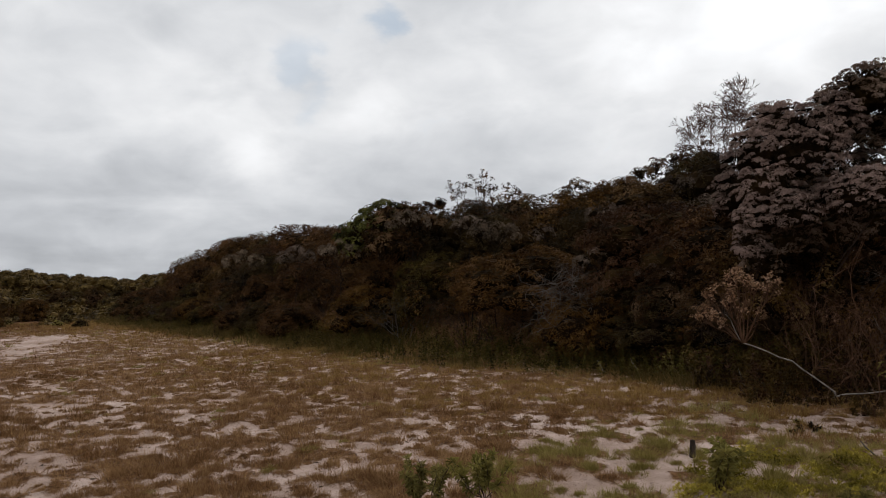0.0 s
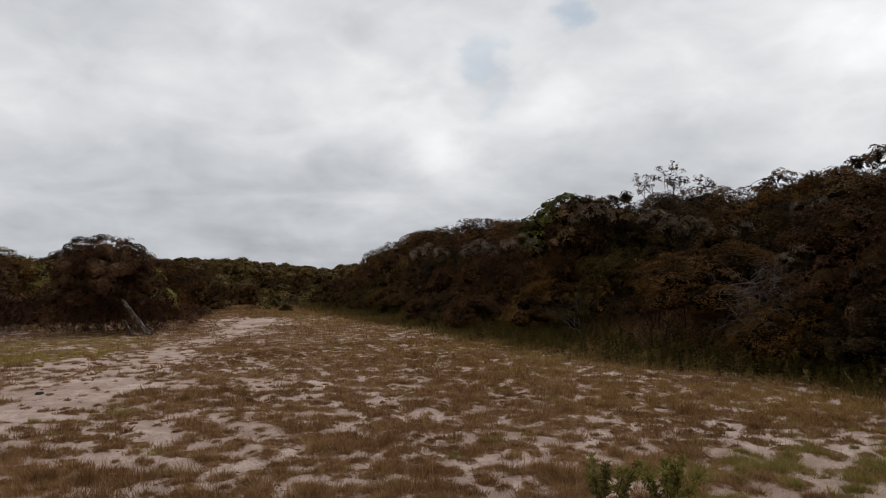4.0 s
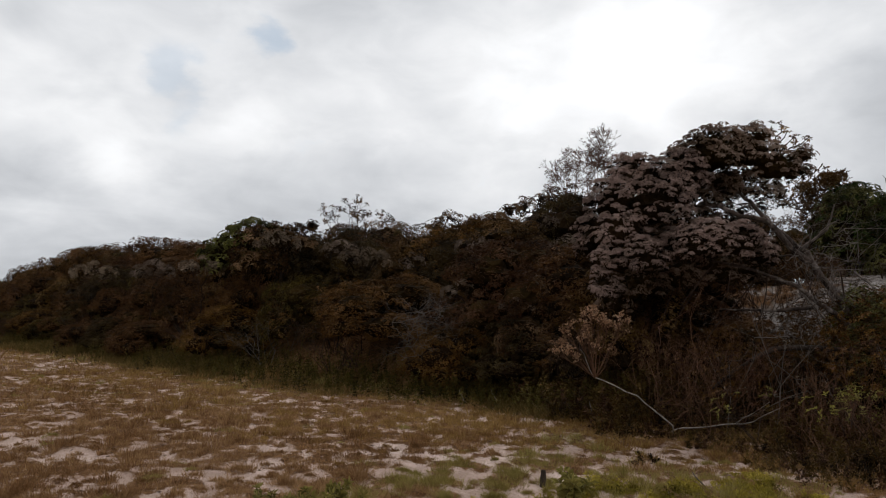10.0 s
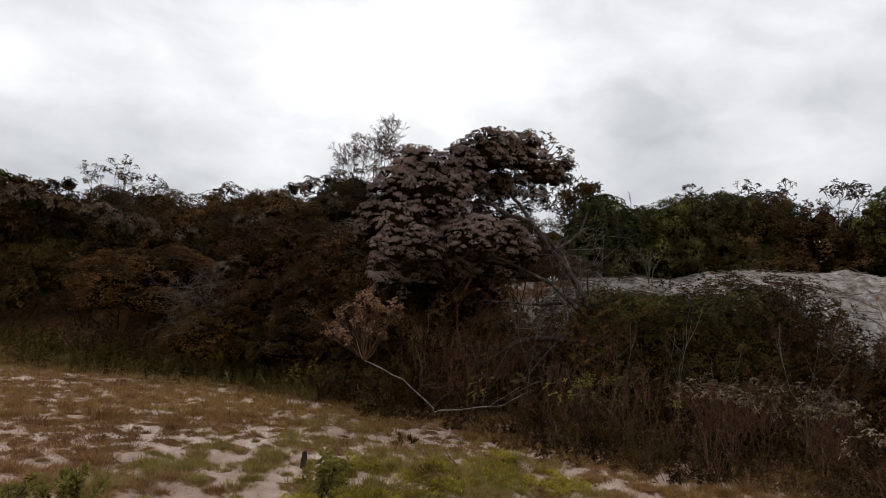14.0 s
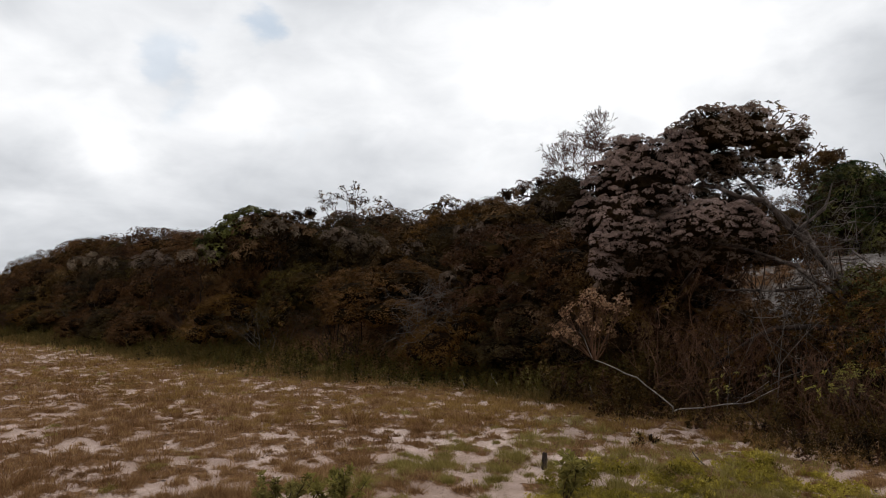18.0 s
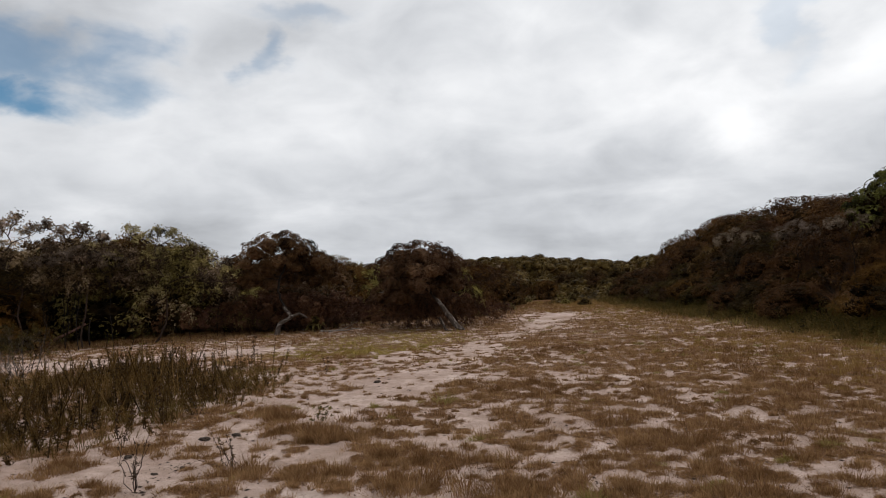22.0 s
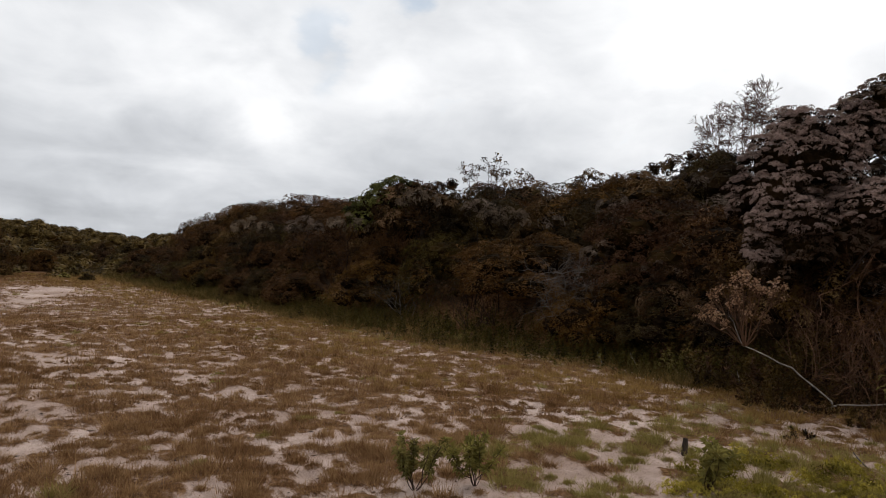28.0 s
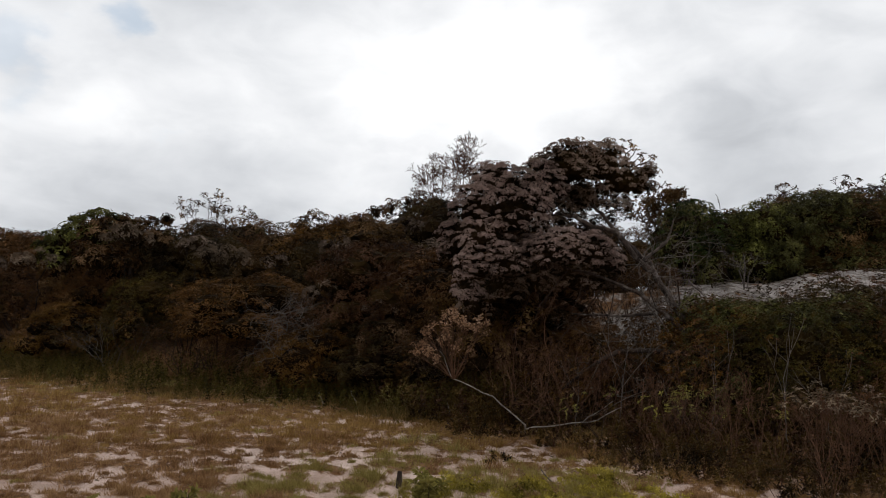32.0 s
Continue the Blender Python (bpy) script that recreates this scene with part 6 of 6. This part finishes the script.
feather_tree("thicket_tree", "spreading tree with feathery dark leaf clumps", [level(38.5, 26.5), place(38.2, -1.1, 26.4), place(37.8, 2.0, 26.4)],
             [(40.4, 5.2, 26.4, 0.26), (38.2, 4.8, 26.6, 0.3), (39.4, 4.1, 26.4, 0.5), (37.0, 3.9, 26.2, 0.4), (36.4, 3.0, 26, 0.45), (40.2, 2.8, 26, 0.6), (37.8, 2.4, 25.8, 0.6)],
             LEAF_DUSTY_LIT, TWIG, 0.045, 0.060, "trees across the sand")
feather_tree("thicket_tree", "spreading tree with feathery olive leaf clumps", [level(34.0, 26.5), place(32.8, -2.1, 26.2), place(32.8, 1.0, 26.2)],
             [(35.1, 4.8, 26.6, 0.28), (33.2, 4.5, 26.6, 0.3), (32.1, 4.4, 26.6, 0.26), (34.0, 3.9, 26.4, 0.42), (31.5, 3.6, 26.4, 0.36), (30.6, 2.8, 26.2, 0.45), (33.2, 2.4, 25.8, 0.6), (30.2, 1.4, 25.6, 0.6), (27.9, 0.9, 25.8, 0.5)],
             LEAF_DUSTY_LIT2, TWIG, 0.045, 0.060, "trees across the sand")
# lower boughs over the dark hollow
for b0, kind in ((41.0, LEAF_DUSTY_LIT), (39.0, LEAF_DUSTY_LIT), (36.8, LEAF_DUSTY_LIT2), (35.0, LEAF_DUSTY_LIT), (33.0, LEAF_DUSTY_LIT2), (31.0, LEAF_DUSTY_LIT2), (29.2, LEAF_DUSTY_LIT), (44.0, LEAF_OLIVE), (47.5, LEAF_OLIVE), (50.5, LEAF_DARK)):
    d0 = 26.6 + rng.uniform(0, 0.6)
    rows = [(b0 + rng.normal() * 1.1, u, d0 + rng.normal() * 0.5, rng.uniform(0.45, 0.7)) for u in ((0.7, 1.0, 1.5, 1.9, 2.4, 2.8, 1.2, 2.1) if b0 > 33.5 else (-0.6, 0.1, 0.6, 1.2, 1.6, 2.2, 2.6, 0.4))]
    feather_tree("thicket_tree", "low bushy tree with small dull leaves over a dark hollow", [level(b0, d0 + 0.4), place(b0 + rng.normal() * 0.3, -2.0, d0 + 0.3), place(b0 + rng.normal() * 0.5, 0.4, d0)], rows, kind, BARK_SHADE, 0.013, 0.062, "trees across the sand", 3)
# trees added to roof the hollow; their near-black bark carries painted shade
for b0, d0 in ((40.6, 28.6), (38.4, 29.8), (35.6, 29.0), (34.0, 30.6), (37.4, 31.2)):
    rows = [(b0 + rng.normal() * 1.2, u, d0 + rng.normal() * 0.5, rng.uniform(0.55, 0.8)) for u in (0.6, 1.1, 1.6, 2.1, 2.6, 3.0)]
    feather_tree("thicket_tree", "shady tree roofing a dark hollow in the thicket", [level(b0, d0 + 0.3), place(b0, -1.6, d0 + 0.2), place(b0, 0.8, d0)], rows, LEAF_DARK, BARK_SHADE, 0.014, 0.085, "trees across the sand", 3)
thin_tree("sparse_tree", "half-bare tree top with thin twigs against the sky", level(39.6, 27.0), [(place(39.0, 5.8, 27), 0.8), (place(39.6, 5.4, 27), 0.7), (place(38.0, 5.2, 27), 0.7)], LEAF_OLIVE, BARK_SHADE, 3, 0.4, 0.08, 0.3, 0.02)

# ---------------------------------------------------------------- small things on the sand
def tussock(x, y, radius, tall, label, green):
    """A dense dry grass tussock, with a leafy green top where it has one."""
    ob = root("tussock", x, y, float(land(x, y) + dents(x, y)), label, "plant", "grass tussocks on the sand")
    v, t = blades(np.full(9, x) + rng.normal(0, radius * 0.35, 9), np.full(9, y) + rng.normal(0, radius * 0.35, 9), np.full(9, radius * 0.55), 260, np.full(9, tall) * rng.uniform(0.6, 1.1, 9), np.full(9, 0.007), 0.9)
    link_mesh("turf", v - np.array(ob.location), t, GRASS_DRY, ob)
    if green:
        c = np.stack([rng.normal(0, 0.06, 34), rng.normal(0, 0.06, 34), tall * rng.uniform(0.75, 1.2, 34)], 1)
        link_mesh("foliage", *rosettes(c, unit(rng.standard_normal((34, 3)) * 0.5 + [0, 0, 1]), np.full(34, 0.035), 5, 0.4, 0.2, 1.1), LEAF_WEEDY, ob, "green leafy shoots")


tussock(-2.79, 7.19, 0.26, 0.30, "tall dry brown grass tussock with green leafy shoots", True)
tussock(-3.30, 7.45, 0.30, 0.15, "low dry brown grass tussock on sand", False)
tussock(-2.35, 7.30, 0.22, 0.14, "low dry brown grass tussock on sand", False)
tussock(-4.55, 6.75, 0.32, 0.14, "low olive brown grass tussock on sand", False)
for x, y, radius, tall in ((-1.47, 5.55, 0.42, 0.15), (-2.30, 5.75, 0.30, 0.12), (-0.75, 5.35, 0.40, 0.13), (-3.55, 4.35, 0.34, 0.12), (-4.95, 6.00, 0.30, 0.12), (-4.15, 8.60, 0.34, 0.16)):
    tussock(x, y, radius, tall, "broad low tussock of dry brown grass on sand", False)
tussock(-3.05, 5.95, 0.30, 0.13, "low dry brown grass tussock beside a seed plant", False)
tussock(-3.73, 8.23, 0.28, 0.18, "low brown grass tussock on the sand", False)
small_weed("seed_plant", -3.71, 5.31, 0.42, "thin dry plant with small round seed heads", LEAF_WEED, TWIG, 7, 5, 0.03)
small_weed("seed_plant", -3.25, 6.08, 0.34, "thin dry plant with few leaves on the sand", LEAF_WEED, TWIG, 6, 6, 0.035)
small_weed("seed_plant", -5.77, 5.32, 0.26, "thin dry plant with few leaves on the sand", LEAF_WEED, TWIG, 3, 8, 0.035)
small_weed("seed_plant", -4.83, 4.86, 0.22, "thin dry plant with few leaves on the sand", LEAF_WEED, TWIG, 2, 8, 0.03)
small_weed("seed_plant", -4.74, 12.36, 0.35, "thin dry plant with few leaves on the sand", LEAF_WEED, TWIG, 3, 8, 0.035)
for (x, y), tall in (((-4.99, 6.92), 0.45), ((-5.73, 7.44), 0.4), ((-5.28, 7.72), 0.4), ((-5.41, 8.30), 0.5), ((-5.07, 8.59), 0.5), ((-5.87, 6.73), 0.3), ((-5.72, 6.92), 0.35), ((-6.76, 13.49), 0.75)):
    small_weed("stalk_weed", x, y, tall, "dark stalky weed at the edge of the sand", LEAF_WEED, TWIG, 2, 16, 0.05, "stalky weeds by the track")


def clod(x, y, r, label, name="clod"):
    ob = root(name, x, y, float(land(x, y) + dents(x, y)), label, "clod")
    bm = bmesh.new()
    bmesh.ops.create_icosphere(bm, subdivisions=3, radius=r)
    for v in bm.verts:
        k = 1 + 0.5 * noise.noise(v.co * (2.2 / r) + Vector((x, y, 0))) + 0.2 * noise.noise(v.co * (6 / r))
        v.co = Vector((v.co.x * k * 1.4, v.co.y * k, v.co.z * k * 0.55 + r * 0.2))
    me = bpy.data.meshes.new("lump")
    bm.to_mesh(me)
    bm.free()
    me.materials.append(CLOD)
    lump = new("lump", me)
    lump.parent = ob


CLOD = bark_material("dark_earth", (0.018, 0.012, 0.009), (0.07, 0.05, 0.038), 0, 40)
for (x, y), r in (((-4.17, 7.19), 0.045), ((-3.90, 7.38), 0.035), ((-3.41, 11.21), 0.04), ((-4.77, 4.71), 0.05), ((-4.29, 4.64), 0.04), ((-4.52, 6.37), 0.03), ((-3.84, 5.77), 0.025), ((-3.68, 5.98), 0.025)):
    clod(x, y, r, "dark clod of earth lying on the sand")

# short dark stump at the edge of the green mat
sx, sy = 4.82, 4.68
stump = root("stump", sx, sy, float(land(sx, sy)), "short dark weathered wooden stump on the sand", "stump")
link_mesh("post", *rods(bend((0, 0, -0.05), (0.01, 0, 0.06), 0.028, 0.027, 0.03, 2) + bend((0.01, 0, 0.06), (0.015, 0.005, 0.115), 0.027, 0.02, 0.05, 2) + [(0.015, 0.005, 0.115, 0.017, 0.005, 0.122, 0.02, 0.001)], 9), BARK, stump, smooth=True)

# pale sticks lying or leaning near the thicket foot
for ends, r in (((place(-41.8, -6.4, 11.6), level(-42.5, 11.5)), 0.0088), ((place(-39.3, -6.6, 11.8), level(-39.9, 11.8)), 0.0086), ((place(-49.5, -7.2, 10.2), level(-50.5, 10.0)), 0.007), ((place(-56.9, -11.8, 7.0), level(-58.0, 7.1)), 0.008)):
    st = root("stick", *ends[1], "thin pale dry stick leaning in the undergrowth", "stick")
    link_mesh("wood", *rods(bend((0, 0, -0.03), ends[0] - ends[1], r * 1.3, r * 0.6, 0.08, 4), 5), BARK_PALE if r > 0.0085 else TWIG_GREY, st, smooth=True)
for (x, y), turn, length in (((-11.26, 27.75), 20, 1.6), ((-9.97, 25.14), -15, 1.2), ((-8.59, 23.87), 10, 1.4)):
    st = root("fallen_branch", x, y, float(land(x, y)), "pale fallen branch lying on the sand near a tree", "branch")
    segs, tips = [], []
    segs += bend((-length / 2, 0, 0.06), (length / 2, math.sin(radians(turn)) * length, 0.10), 0.035, 0.015, 0.07, 6)
    sprout((0, 0, 0.08), (1, 0.4, 0.35), 0.4, 0.014, 1, 0.4, 0, segs, tips)
    link_mesh("wood", *rods(segs, 6), BARK_PALE, st, smooth=True)
